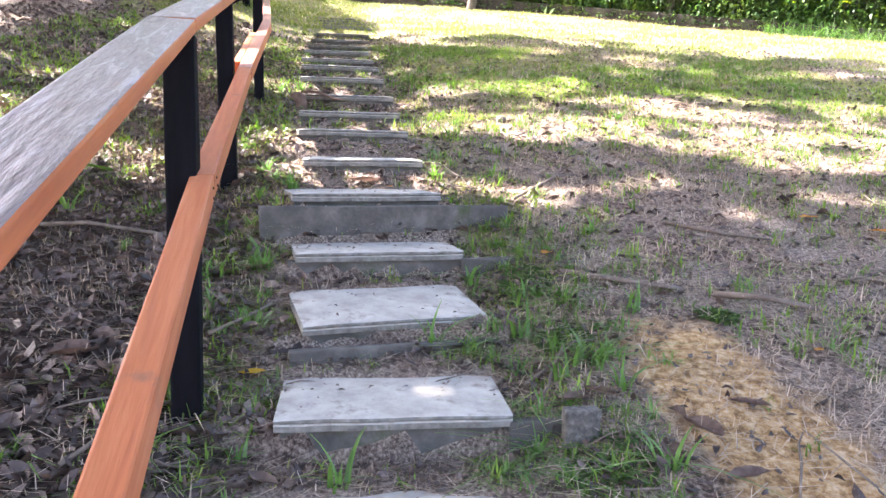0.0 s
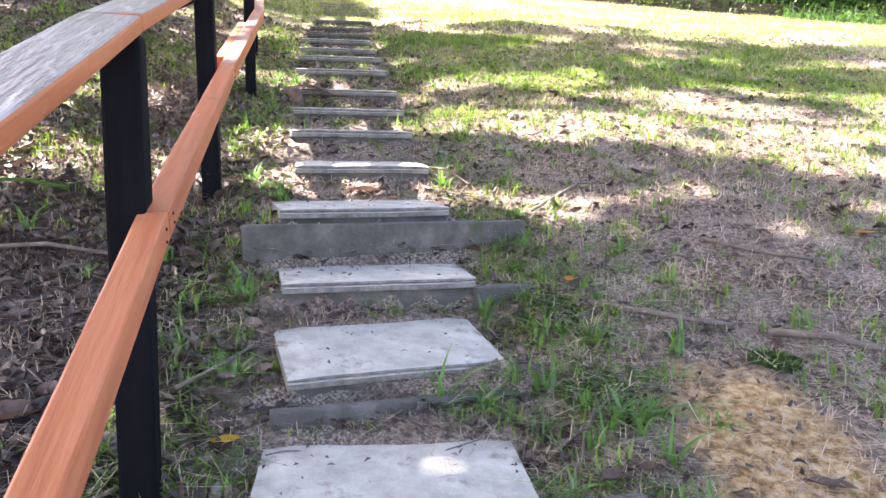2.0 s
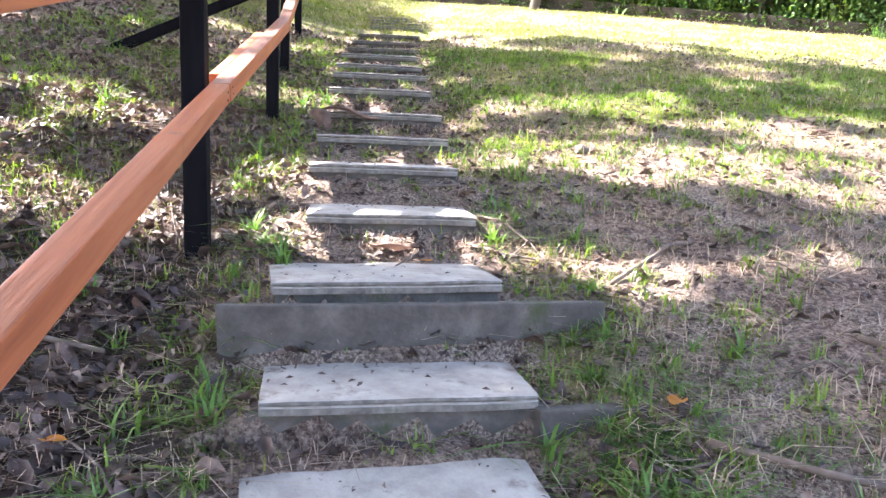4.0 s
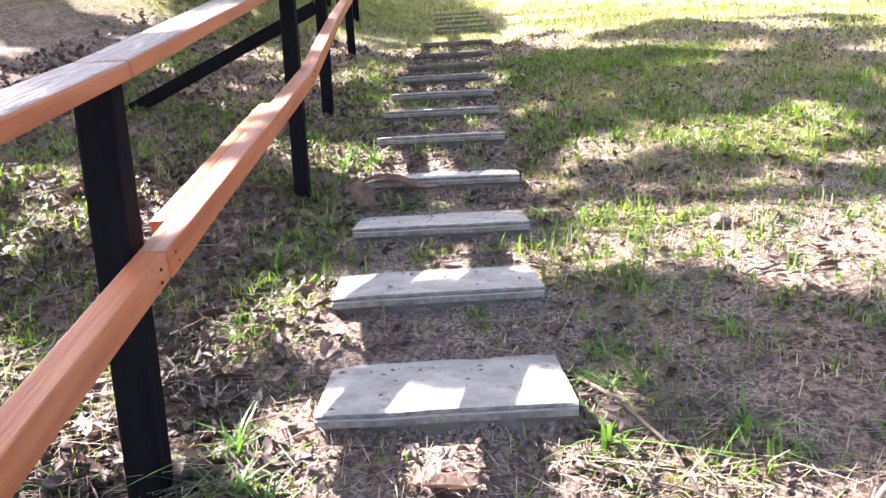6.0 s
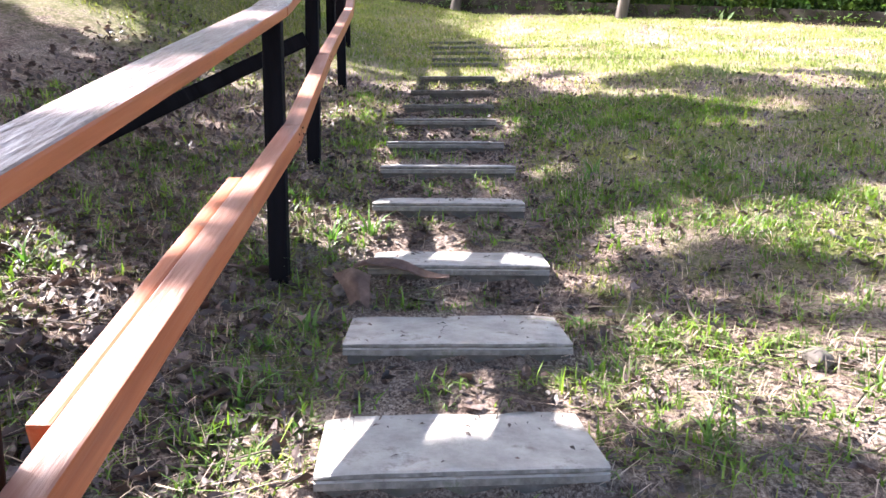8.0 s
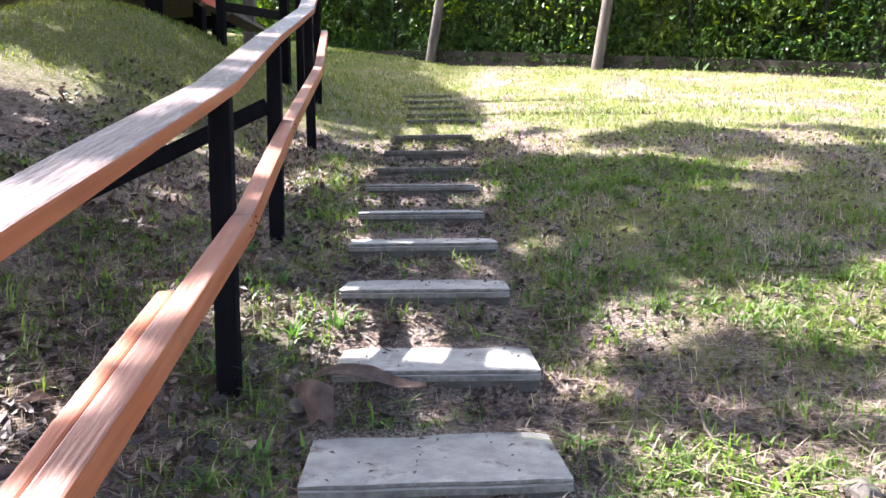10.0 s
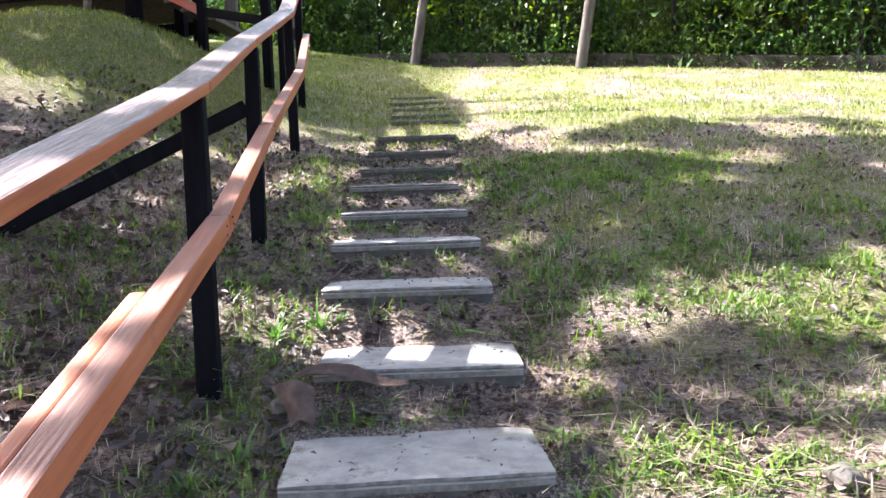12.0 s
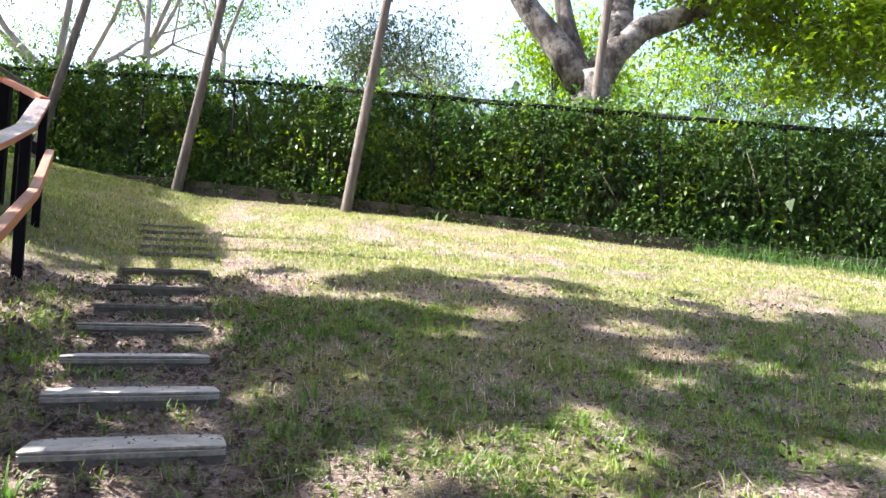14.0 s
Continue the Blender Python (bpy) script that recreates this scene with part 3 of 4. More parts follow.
# ---- the fence at the top of the lawn ----
FA, FD = Vector((-8.5, 21.41, 0)), Vector((1, -0.405, 0)).normalized()


def fence_at(s, off=0.0, z=0.0):
    p = FA + FD * s + Vector((0.375, 0.927, 0)) * off
    return Vector((p.x, p.y, base_z(p.x) + z))


def base_z(x):
    """The foot of the fence, which falls to the right."""
    return float(np.interp(x, [-8.5, -2.9, 0.66, 8.6, 14], [6.2, 5.58, 5.09, 3.95, 3.2]))


FENCE_LENGTH = 24.0


def fence():
    th = base("chain_link_fence", *fence_at(0))
    inv = th.matrix_basis.inverted()
    h = 2.42
    for s in np.arange(0.6, FENCE_LENGTH, 2.13):
        p = fence_at(s)
        ob = part("post", tube([p - Vector((0, 0, 0.3)), p + Vector((0, 0, h + 0.02))], [0.032, 0.032], 8), STEEL, th, flat=False)
        ob.matrix_basis = inv
    for k in range(8):
        a, b = fence_at(k * 3.0, 0, h), fence_at(k * 3.0 + 3.0, 0, h)
        ob = part("top_rail", tube([a, b], [0.048, 0.048], 8), STEEL, th, flat=False)
        ob.matrix_basis = inv
    bm = bmesh.new()
    for s0 in np.arange(-2.2, FENCE_LENGTH, 0.085):
        for sign in (1, -1):
            s1 = s0 + 2.2
            lo, hi = max(s0, 0), min(s1, FENCE_LENGTH)
            if hi - lo < 0.05:
                continue
            za, zb = (lo - s0) / 2.2 * 2.2 + 0.22, (hi - s0) / 2.2 * 2.2 + 0.22
            if sign < 0:
                za, zb = 2.64 - za, 2.64 - zb
            tube([fence_at(lo, 0.006 * sign, za), fence_at(hi, 0.006 * sign, zb)], [0.0016, 0.0016], 3, bm)
    ob = part("wire_mesh", bm, STEEL, th, "dark woven wire mesh")
    ob.matrix_basis = inv
    ob["kind"] = "stuff"
    tagged(th, "dark chain-link fence overgrown with vines and bushes", "fence")


fence()
for k in range(8):
    a, b = fence_at(k * 3.0, -0.02, -0.08), fence_at(k * 3.0 + 2.99, -0.02, -0.08)
    ob = beam("fence_kerb", a, b, 0.16, 0.58, KERB, rough=0.012, bevel=0.02)
    tagged(ob, "low brown weathered concrete kerb under the fence", "kerb", kind="structure")


def pole(foot, head, r):
    foot, head = Vector(foot), Vector(head)
    d = head - foot
    pts = [foot + d * t for t in (-0.05, 0, 0.15, 0.35, 0.6, 0.8, 1.0)]
    ob = link("leaning_pole", tube(pts, [r * 1.1, r * 1.08, r, r * 0.95, r * 0.9, r * 0.85, r * 0.8], 10, None, 0.12), POLE_WOOD)
    tagged(ob, "leaning grey timber pole in front of the fence", "pole", "leaning poles along the fence")


pole((0.30, 17.62, 5.0), (1.28, 17.25, 11.2), 0.105)
pole((-3.10, 18.98, 5.5), (-2.0, 18.6, 11.4), 0.10)
pole((-6.35, 20.2, 6.0), (-4.95, 19.9, 11.6), 0.10)
pole((4.62, 16.55, 4.5), (5.42, 16.35, 10.8), 0.10)


# ---- the railed platform on the bank ----
def platform():
    th = base("timber_platform", -5.6, 12.2, 5.3)
    inv = th.matrix_basis.inverted()

    def b(name, a, c, w, h, mat, label=""):
        return beam(name, a, c, w, h, mat, th, label, 0.003)

    def post(x, y, z0, z1, w):
        p = part("post", box(w, w, z1 - z0, None, 0.01, 0.003, 2), BLACK_WOOD, th, "black painted timber post")
        p.matrix_basis = inv @ pose(x, y, (z0 + z1) / 2)
    post(-5.47, 12.24, at_ground(-5.47, 12.24) - 0.2, 8.6, 0.16)
    post(-5.55, 13.6, 4.6, 7.2, 0.14)
    post(-9.2, 12.4, 4.6, 8.6, 0.16)
    b("floor_beam", (-5.45, 12.14, 5.52), (-10.5, 12.35, 5.52), 0.08, 0.20, BLACK_WOOD, "black painted floor beam")
    b("floor_beam", (-5.45, 14.6, 5.52), (-10.5, 14.8, 5.52), 0.08, 0.20, BLACK_WOOD, "black painted floor beam")
    for k in range(16):
        y = 12.2 + k * 0.155
        b("floorboard", (-5.42, y, 5.65), (-10.5, y + 0.2, 5.65), 0.145, 0.035, POLE_WOOD)
    for z, mat in ((5.91, RED_WOOD), (6.08, BLACK_WOOD), (6.24, RED_WOOD), (6.41, BLACK_WOOD), (6.56, POLE_WOOD), (6.72, BLACK_WOOD)):
        b("railing_board", (-5.56, 12.16, z), (-10.5, 12.36, z), 0.035, 0.115, mat, "red-brown board of the railing" if mat is RED_WOOD else "dark board of the railing")
    b("railing_board", (-5.5, 12.3, 6.5), (-5.56, 14.6, 6.5), 0.035, 0.13, RED_WOOD, "red-brown board of the railing")
    b("railing_board", (-5.5, 12.3, 6.05), (-5.56, 14.6, 6.05), 0.035, 0.13, RED_WOOD, "red-brown board of the railing")
    b("strut", (-5.98, 12.0, at_ground(-5.98, 12.0)), (-5.45, 12.0, 7.9), 0.09, 0.06, POLE_WOOD, "grey diagonal strut")
    b("grey_rail", (-5.5, 13.2, 6.75), (-3.9, 12.9, 5.75), 0.16, 0.05, POLE_WOOD, "grey weathered sloping rail")
    for k in range(4):
        b("tread", (-5.3 + k * 0.22, 12.5, 5.5 - k * 0.13), (-5.3 + k * 0.22, 13.5, 5.5 - k * 0.13), 0.26, 0.05, POLE_WOOD)
    tagged(th, "timber platform with red-brown and black railings on the bank", "platform")


platform()


def upper_railing():
    th = base("upper_railing", -4.2, 12.0, 4.7)
    inv = th.matrix_basis.inverted()
    line = [(-3.03, 11.36, 5.05), (-3.55, 11.75, 5.34), (-4.55, 12.2, 5.62), (-5.45, 12.5, 6.1)]
    for x, y, z in line[1:3] + [(-3.28, 11.55, 5.2)]:
        g = at_ground(x, y) - 0.2
        p = part("post", box(0.10, 0.10, z - g, None, 0.01, 0.003, 2), BLACK_WOOD, th, "black painted square post")
        p.matrix_basis = inv @ pose(x, y, (z + g) / 2)
    for k, (a, c) in enumerate(zip(line, line[1:])):
        up = Vector((0, 0, 0.03))
        beam("top_rail", Vector(a) + up, Vector(c) + up, 0.11, 0.06, ORANGE_WOOD if k == 0 else RED_WOOD, th, "red-brown painted top rail")
        dn = Vector((0, 0, -0.5))
        beam("lower_rail", Vector(a) + dn, Vector(c) + dn, 0.05, 0.11, BLACK_WOOD if k < 2 else RED_WOOD, th, "dark lower rail")
    tagged(th, "red-brown railing on black posts turning up to the platform", "railing")


upper_railing()


def tall_post(x, y, top, w, mat, label):
    z = at_ground(x, y) - 0.3
    ob = link("tall_post", box(w, w, top - z, None, 0.012, 0.004, 4), mat, flat=True)
    ob.matrix_basis = pose(x, y, (top + z) / 2, 0, 0.5, 8)
    tagged(ob, label, "post", "tall posts by the platform")


tall_post(-5.05, 13.2, 10.5, 0.15, BLACK_WOOD, "tall black timber post beside the platform railing")
tall_post(-5.2, 14.6, 11.0, 0.17, POLE_WOOD, "tall brown timber post behind the railing")


# ---- shrubs along the fence ----
def fence_points(s, off, z):
    x, y = FA.x + FD.x * s + 0.375 * off, FA.y + FD.y * s + 0.927 * off
    return np.stack((x, y, np.interp(x, [-8.5, -2.9, 0.66, 8.6, 14], [6.2, 5.58, 5.09, 3.95, 3.2]) + z), 1)


def clumps(n_clumps, per, s_range, off, z_range, radius):
    """Points gathered in clumps along the fence."""
    s = RNG.uniform(*s_range, n_clumps)
    o = off[0] + (off[1] - off[0]) * RNG.uniform(0, 1, n_clumps) ** 1.5
    z = RNG.uniform(*z_range, n_clumps)
    r = radius * RNG.uniform(0.5, 1.5, n_clumps)
    d = RNG.normal(0, 0.55, (n_clumps, per, 3)) * r[:, None, None]
    return fence_points((s[:, None] + d[..., 0]).ravel(), np.maximum((o[:, None] + d[..., 1]).ravel(), -0.09), np.clip((z[:, None] + d[..., 2]).ravel(), 0.05, None))


def bush(name, pts, size, mat, label, spread=0.8, plain=False):
    v, f = leaves_at(pts, size, spread, plain=plain)
    tagged(sheet(name, v, f, mat), label, "bushes", kind="stuff")


def hedge():
    bush("vines", clumps(860, 46, (-0.5, 25), (-0.06, 0.8), (0.0, 2.45), 0.34), 0.125, FOLIAGE, "dark green vines tangled through the wire fence")
    bush("bright_vines", clumps(250, 44, (0, 25), (-0.02, 0.9), (0.3, 2.4), 0.30), 0.13, BRIGHT_FOLIAGE, "sunlit yellow-green bushes behind the wire fence")
    bush("backing_bushes", clumps(2300, 48, (-9, 32), (1.0, 4.2), (-0.6, 2.35), 0.6), 0.30, THICKET, "dark green thicket behind the fence", plain=True)
    bush("fence_top_vines", clumps(300, 40, (1, 24), (-0.10, 0.45), (1.9, 2.6), 0.26), 0.115, FOLIAGE, "vines trailing over the fence's top rail")
    bush("hanging_vines", clumps(110, 60, (8, 24), (-0.12, 0.1), (1.1, 2.4), 0.30), 0.12, THICKET, "dark curtain of vines hanging on the fence")
    bush("low_growth", clumps(420, 34, (-1, 25), (-0.25, 0.3), (0.0, 0.5), 0.24), 0.11, FOLIAGE, "low weeds along the foot of the fence")
    s = 25 - 9 * RNG.uniform(0, 1, 3000) ** 1.8
    p = fence_points(s, -0.1 - np.abs(RNG.normal(0, 0.45, 3000)) * smooth(13, 17, s), 0 * s)
    p[:, 2] = G(p[:, 0], p[:, 1]) - 0.02
    v, f = blades(p[:, 0], p[:, 1], p[:, 2], 0.32, 0.014, 1.1, 3)
    tagged(sheet("tall_grass", v, f, THICKET), "tall arching green grass along the fence", "grass", kind="stuff")
    n = 700
    bm = bmesh.new()
    for k in range(n):
        s0, o = RNG.uniform(0, 24), RNG.uniform(0.1, 1.2)
        a = fence_points(np.array([s0]), np.array([o]), np.array([0.0]))[0]
        top = a + (RNG.normal(0, 0.35), RNG.normal(0, 0.2), RNG.uniform(0.8, 2.5))
        tube([a, (a + top) / 2 + RNG.normal(0, 0.08, 3), top], [0.007, 0.005, 0.003], 3, bm)
    tagged(link("stems", bm, TWIG), "thin brown stems of the bushes behind the fence", "stems", kind="stuff")


hedge()


# ---- trees ----
def grow(bm, p, d, length, r, depth, tips, bend=0.25, split=(2, 3), up=0.15):
    """A limb with its own limbs; gathers the tips."""
    pts, radii = [Vector(p)], [r]
    d = Vector(d).normalized()
    n = 4
    for k in range(n):
        d = (d + Vector(RNG.normal(0, bend, 3)) * 0.5 + Vector((0, 0, up * 0.3))).normalized()
        pts.append(pts[-1] + d * length / n)
        radii.append(r * (1 - 0.45 * (k + 1) / n))
    tube(pts, radii, 8 if depth > 1 else 5, bm, 0.15)
    tips.append((pts[-1], depth))
    tips.append((pts[-2], depth))
    if depth > 0:
        for k in range(RNG.integers(split[0], split[1] + 1)):
            nd = (d + Vector(RNG.normal(0, 0.55, 3))).normalized()
            grow(bm, pts[-1 - int(k > 1)], nd, length * RNG.uniform(0.6, 0.85), radii[-1] * 0.75, depth - 1, tips, bend, split, up)


def crown_points(tips, per, radius, flat=0.6):
    c = np.array([t[0] for t in tips for _ in range(per)])
    d = RNG.normal(0, 1, c.shape) * radius
    d[:, 2] *= flat
    return c + d


def tree(foot, height, r, label, leaf=BRIGHT_FOLIAGE, bark=PALE_BARK, per=22, radius=0.6, depth=3, size=0.2, lean=(0, 0), clear=0.45):
    x, y = foot
    z = at_ground(x, y)
    th = base("tree", x, y, z)
    inv = th.matrix_basis.inverted()
    bm = bmesh.new()
    tips = []
    top = Vector((x + lean[0], y + lean[1], z + height * clear))
    foot_ = Vector((x, y, z - 0.3))
    mid = (foot_ + top) / 2 + Vector(RNG.normal(0, 0.12, 3))
    tube([foot_, foot_.lerp(mid, 0.5), mid, mid.lerp(top, 0.5), top], [r * 1.25, r * 1.05, r, r * 0.9, r * 0.8], 10, bm, 0.15)
    for k in range(3):
        grow(bm, top, (RNG.normal(0, 0.5), RNG.normal(0, 0.5), 0.9), height * (1 - clear) * 0.45, r * 0.6, depth - 1, tips)
    t = part("trunk", bm, bark, th, flat=False)
    t.matrix_basis = inv
    v, f = leaves_at(crown_points([q for q in tips if q[1] < depth - 1], per, radius), size, 0.7, plain=True)
    c = sheet("crown", v, f, leaf, parent=th)
    c.matrix_basis = inv
    return tagged(th, label, "tree", "trees beyond the fence")


def spreading_tree():
    """The broad tree behind the fence, whose crown shades the slope."""
    th = base("spreading_tree", 5.5, 17.6, at_ground(5.5, 17.6))
    inv = th.matrix_basis.inverted()
    bm = bmesh.new()
    tips = []
    tube([(5.55, 17.6, 3.6), (5.5, 17.6, 5.0), (5.4, 17.6, 6.6), (5.35, 17.6, 7.6), (5.3, 17.6, 8.2)], [0.52, 0.40, 0.36, 0.42, 0.46], 14, bm, 0.12)
    limbs = [
        [(5.2, 17.6, 7.9), (4.75, 17.7, 8.7), (4.1, 17.9, 9.6), (3.3, 18.1, 11.0), (2.2, 18.6, 12.6)],
        [(5.4, 17.6, 8.0), (5.9, 17.6, 8.75), (6.5, 17.6, 9.3), (7.6, 17.5, 9.75), (9.4, 17.4, 10.6), (11.5, 17.5, 11.2)],
        [(5.1, 17.7, 8.3), (4.95, 18.0, 9.4), (4.9, 18.4, 10.8), (5.2, 18.8, 12.5)],
        [(6.0, 17.7, 8.9), (6.3, 18.2, 10.0), (6.8, 18.6, 11.6), (7.2, 19.0, 13.2)],
    ]
    for pts in limbs:
        r = np.linspace(0.36, 0.13, len(pts))
        if pts is limbs[2]:
            r = r * 0.7
        tube(pts, list(r), 10, bm, 0.15)
        p, d = Vector(pts[-1]), Vector(pts[-1]) - Vector(pts[-2])
        for k in range(3):
            grow(bm, p, d.normalized() + Vector(RNG.normal(0, 0.4, 3)), 2.2, 0.09, 2, tips)
    # long drooping boughs to the right
    for k in range(13):
        a = Vector((7.4 + 0.4 * k, 17.4 - 0.15 * k, 9.9 + 0.08 * k))
        grow(bm, a, (RNG.normal(0.5, 0.3), -0.4 + RNG.normal(0, 0.4), -0.05), 1.7, 0.045, 2, tips, 0.3, (2, 3), -0.25)
    t = part("trunk", bm, BARK, th, "dark and pale mottled bark", flat=False)
    t.matrix_basis = inv
    layers = [(Vector((RNG.uniform(7.2, 15.5), RNG.uniform(15.2, 19.0), RNG.uniform(7.9, 11.0))), 0) for _ in range(260)]
    layers = [q for q in layers if q[0].z > 9.6 - 0.28 * (q[0].x - 7.2)]
    pts = np.concatenate((crown_points([q for q in tips if q[0].x > 7.8 and q[0].z < 11.5], 30, 0.40, 0.5), crown_points(layers, 120, 0.45, 0.28)))
    # Leaves added high out of view, to shade the fence's right end.
    high = np.stack((RNG.uniform(1.5, 5.5, 5000), RNG.uniform(15.5, 20.5, 5000), RNG.uniform(13.6, 16.0, 5000)), 1)
    pts = np.concatenate((pts, high[fbm(high[:, 0], high[:, 1], 0.9, 61, 2) > -0.45]))
    v, f = leaves_at(pts, 0.17, 0.5, plain=True)
    c = sheet("crown", v, f, BRIGHT_FOLIAGE, parent=th)
    c.matrix_basis = inv
    tagged(th, "broad old tree with forked mottled trunk behind the fence", "tree", "trees beyond the fence")


def shade_share(x, y):
    """The share of sunlight the added crown lets through, by area over the slope."""
    side = stair_side(x, y)
    p = np.interp(y, [-3, 1.5, 3.6, 4.15, 5.4, 6.6, 7.4, 9.3, 10.2, 11, 18], [0.04, 0.03, 0.06, 0.46, 0.62, 0.46, 0.26, 0.30, 0.72, 1.0, 1.0])
    p = np.where(side > 0.5, p + 0.26 * smooth(3.6, 4.3, y) * smooth(7.0, 6.0, y), p)
    p = np.where((side > -0.7) & (y < 3.3), 0.0, p)
    p = np.where((side < -0.7) & (y < 9), np.interp(y, [3.6, 4.2, 5.0, 5.6, 9], [0.13, 0.55, 0.55, 0.40, 0.40]), p)
    p = np.where((np.abs(side) < 0.6) & (y > 4.0), np.maximum(p, np.interp(y, [4.9, 5.2], [0.93, 0.52])), p)
    p = np.where((np.abs(side) < 0.6) & (y < 3.8), 0.0, p)
    # Hand-set shade over the upper steps, cast by the added leaves.
    edge = np.interp(y, [10.6, 11.3, 13.7, 16.74, 17.84, 18.6], [-3.0, -1.2, -1.6, -2.7, -3.9, -5.3])
    p = np.where((y > 10.7) & (x < edge), 0.03, p)
    p = np.where((x < -3.2) & (y > 8.2), np.where(y < 9.6, 0.5, 0.06), p)
    return np.clip(p, 0, 1)


def shade_crowns():
    """Leafy boughs added high above, out of view sunward, to shape the shade."""
    n = 115000
    x, y = RNG.uniform(-9, 9, n), RNG.uniform(-4, 19, n)
    f = 0.5 + 0.5 * (fbm(x * 0.8, y * 1.2, 0.9, 21, 2) * 0.4 + fbm(x * 0.7, y * 1.3, 2.6, 23, 2) * 1.0)
    rank = np.argsort(np.argsort(f)) / n
    keep = rank > shade_share(x, y)
    x, y = x[keep], y[keep]
    h = 8.2 + 1.6 * fbm(x, y, 0.4, 25, 2) + RNG.uniform(-0.7, 0.7, len(x))
    g = G(x, y)
    k = h / SUN.z
    p = np.stack((x + SUN.x * k, y + SUN.y * k, g + h), 1)
    fx, fy = -13.0, 8.0
    fz = at_ground(fx, fy)
    th = base("added_shade_tree", fx, fy, fz)
    inv = th.matrix_basis.inverted()
    bm = bmesh.new()
    fork = Vector((fx + 0.9, fy + 0.4, fz + 5.2))
    tube([(fx, fy, fz - 0.4), (fx + 0.1, fy, fz + 1.6), (fx + 0.5, fy + 0.2, fz + 3.5), fork], [0.55, 0.45, 0.40, 0.36], 12, bm, 0.12)
    for end in ((-3.5, 7.5, 10.6), (-7.0, 2.0, 9.6), (-9.0, 13.5, 12.4), (-5.5, 10.5, 11.2), (-12.0, 3.0, 10.0)):
        q = Vector(end)
        pts = [fork.lerp(q, t) + Vector((0, 0, 1.2 * math.sin(math.pi * t))) for t in (0, 0.2, 0.4, 0.6, 0.8, 1.0)]
        tube(pts, [0.2, 0.15, 0.12, 0.09, 0.06, 0.03], 7, bm, 0.15)
    t = part("trunk", bm, BARK, th, flat=False)
    t.matrix_basis = inv
    v, fc = leaves_at(p, 0.27, 0.45, narrow=0.64, plain=True)
    c = sheet("crown", v, fc, CANOPY, parent=th)
    c.matrix_basis = inv
    tagged(th, "unseen leafy tree added on the bank, its crown placed to shade the slope", "tree")


spreading_tree()
shade_crowns()
PALE = "pale branching tree with sparse leaves beyond the fence"
for foot, h, r, per, clear in (((-8.3, 27), 13, 0.20, 16, 0.22), ((-11.0, 25), 12, 0.13, 5, 0.3), ((-6.6, 31), 14, 0.16, 9, 0.4), ((-13.5, 30), 14, 0.20, 6, 0.2), ((-10.0, 33), 15, 0.2, 6, 0.25),
                               ((-5.6, 26.5), 12, 0.10, 12, 0.5), ((-16.0, 28), 13, 0.18, 6, 0.25), ((-4.4, 35), 15, 0.16, 12, 0.5), ((-14.0, 24), 11, 0.14, 6, 0.3)):
    tree(foot, h, r, PALE, leaf=FOLIAGE, per=per + 16, radius=0.34, depth=5, clear=clear, size=0.16)
tree((4.5, 38), 11.5, 0.3, "distant green tree with dense crown", DISTANT, BARK, 110, 0.8, 3, 0.2, clear=0.45)
tree((7.5, 42), 12.5, 0.3, "distant green tree with dense crown", DISTANT, BARK, 110, 0.8, 3, 0.2, clear=0.45)
tree((0.3, 40), 11.5, 0.2, "small distant pointed tree", DISTANT, BARK, 60, 0.5, 2, 0.25, clear=0.5)
tree((5.8, 24), 6.0, 0.16, "sunlit yellow-green tree behind the broad trunk", BRIGHT_FOLIAGE, BARK, 130, 0.7, 3, 0.17, clear=0.35)
tree((9.5, 25), 6.5, 0.2, "sunlit green tree behind the fence", BRIGHT_FOLIAGE, BARK, 130, 0.8, 3, 0.17, clear=0.35)
tree((15.5, 30), 9.0, 0.25, "green tree behind the fence", FOLIAGE, BARK, 110, 0.9, 3, 0.18, clear=0.4)
tree((20.5, 33), 9.0, 0.25, "green tree behind the fence", FOLIAGE, BARK, 110, 0.9, 3, 0.18, clear=0.4)


# ---- grass, thatch, litter ----
def scatter(n, x0, x1, y0, y1):
    return RNG.uniform(x0, x1, n), RNG.uniform(y0, y1, n)


def off_slabs(x, y, margin=0.0):
    """True where no slab's bare upper face lies."""
    ok = np.ones(len(x), bool)
    for i, (lx, ly, rx, ry, h, depth, rise) in enumerate(STEPS[:13]):
        w = math.hypot(rx - lx, ry - ly)
        ax = ((rx - lx) / w, (ry - ly) / w)
        u = (x - lx) * ax[0] + (y - ly) * ax[1]
        v = -(x - lx) * ax[1] + (y - ly) * ax[0]
        ok &= ~((u > -margin) & (u < w + margin) & (v > -0.03 - margin) & (v < depth * 0.85))
    return ok


def lawn(name, n, region, length, width, mat, label, share, lean=0.6, segs=2):
    x, y = scatter(n, *region)
    keep = RNG.uniform(0, 1, n) < share(x, y)
    x, y = x[keep], y[keep]
    ok = off_slabs(x, y)
    x, y = x[ok], y[ok]
    v, f = blades(x, y, terrain(x, y) - 0.004, length, width, lean, segs)
    tagged(sheet(name, v, f, mat), label, "grass", kind="stuff")


def patchy(x, y):
    return turf_at(x, y) ** 1.3


lawn("grass", 130000, (-3.2, 4.5, 1.2, 9.5), 0.034, 0.006, GRASS, "short patchy green grass on the slope", patchy)
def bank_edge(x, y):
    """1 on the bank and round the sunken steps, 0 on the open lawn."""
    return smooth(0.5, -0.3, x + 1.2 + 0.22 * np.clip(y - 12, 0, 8))


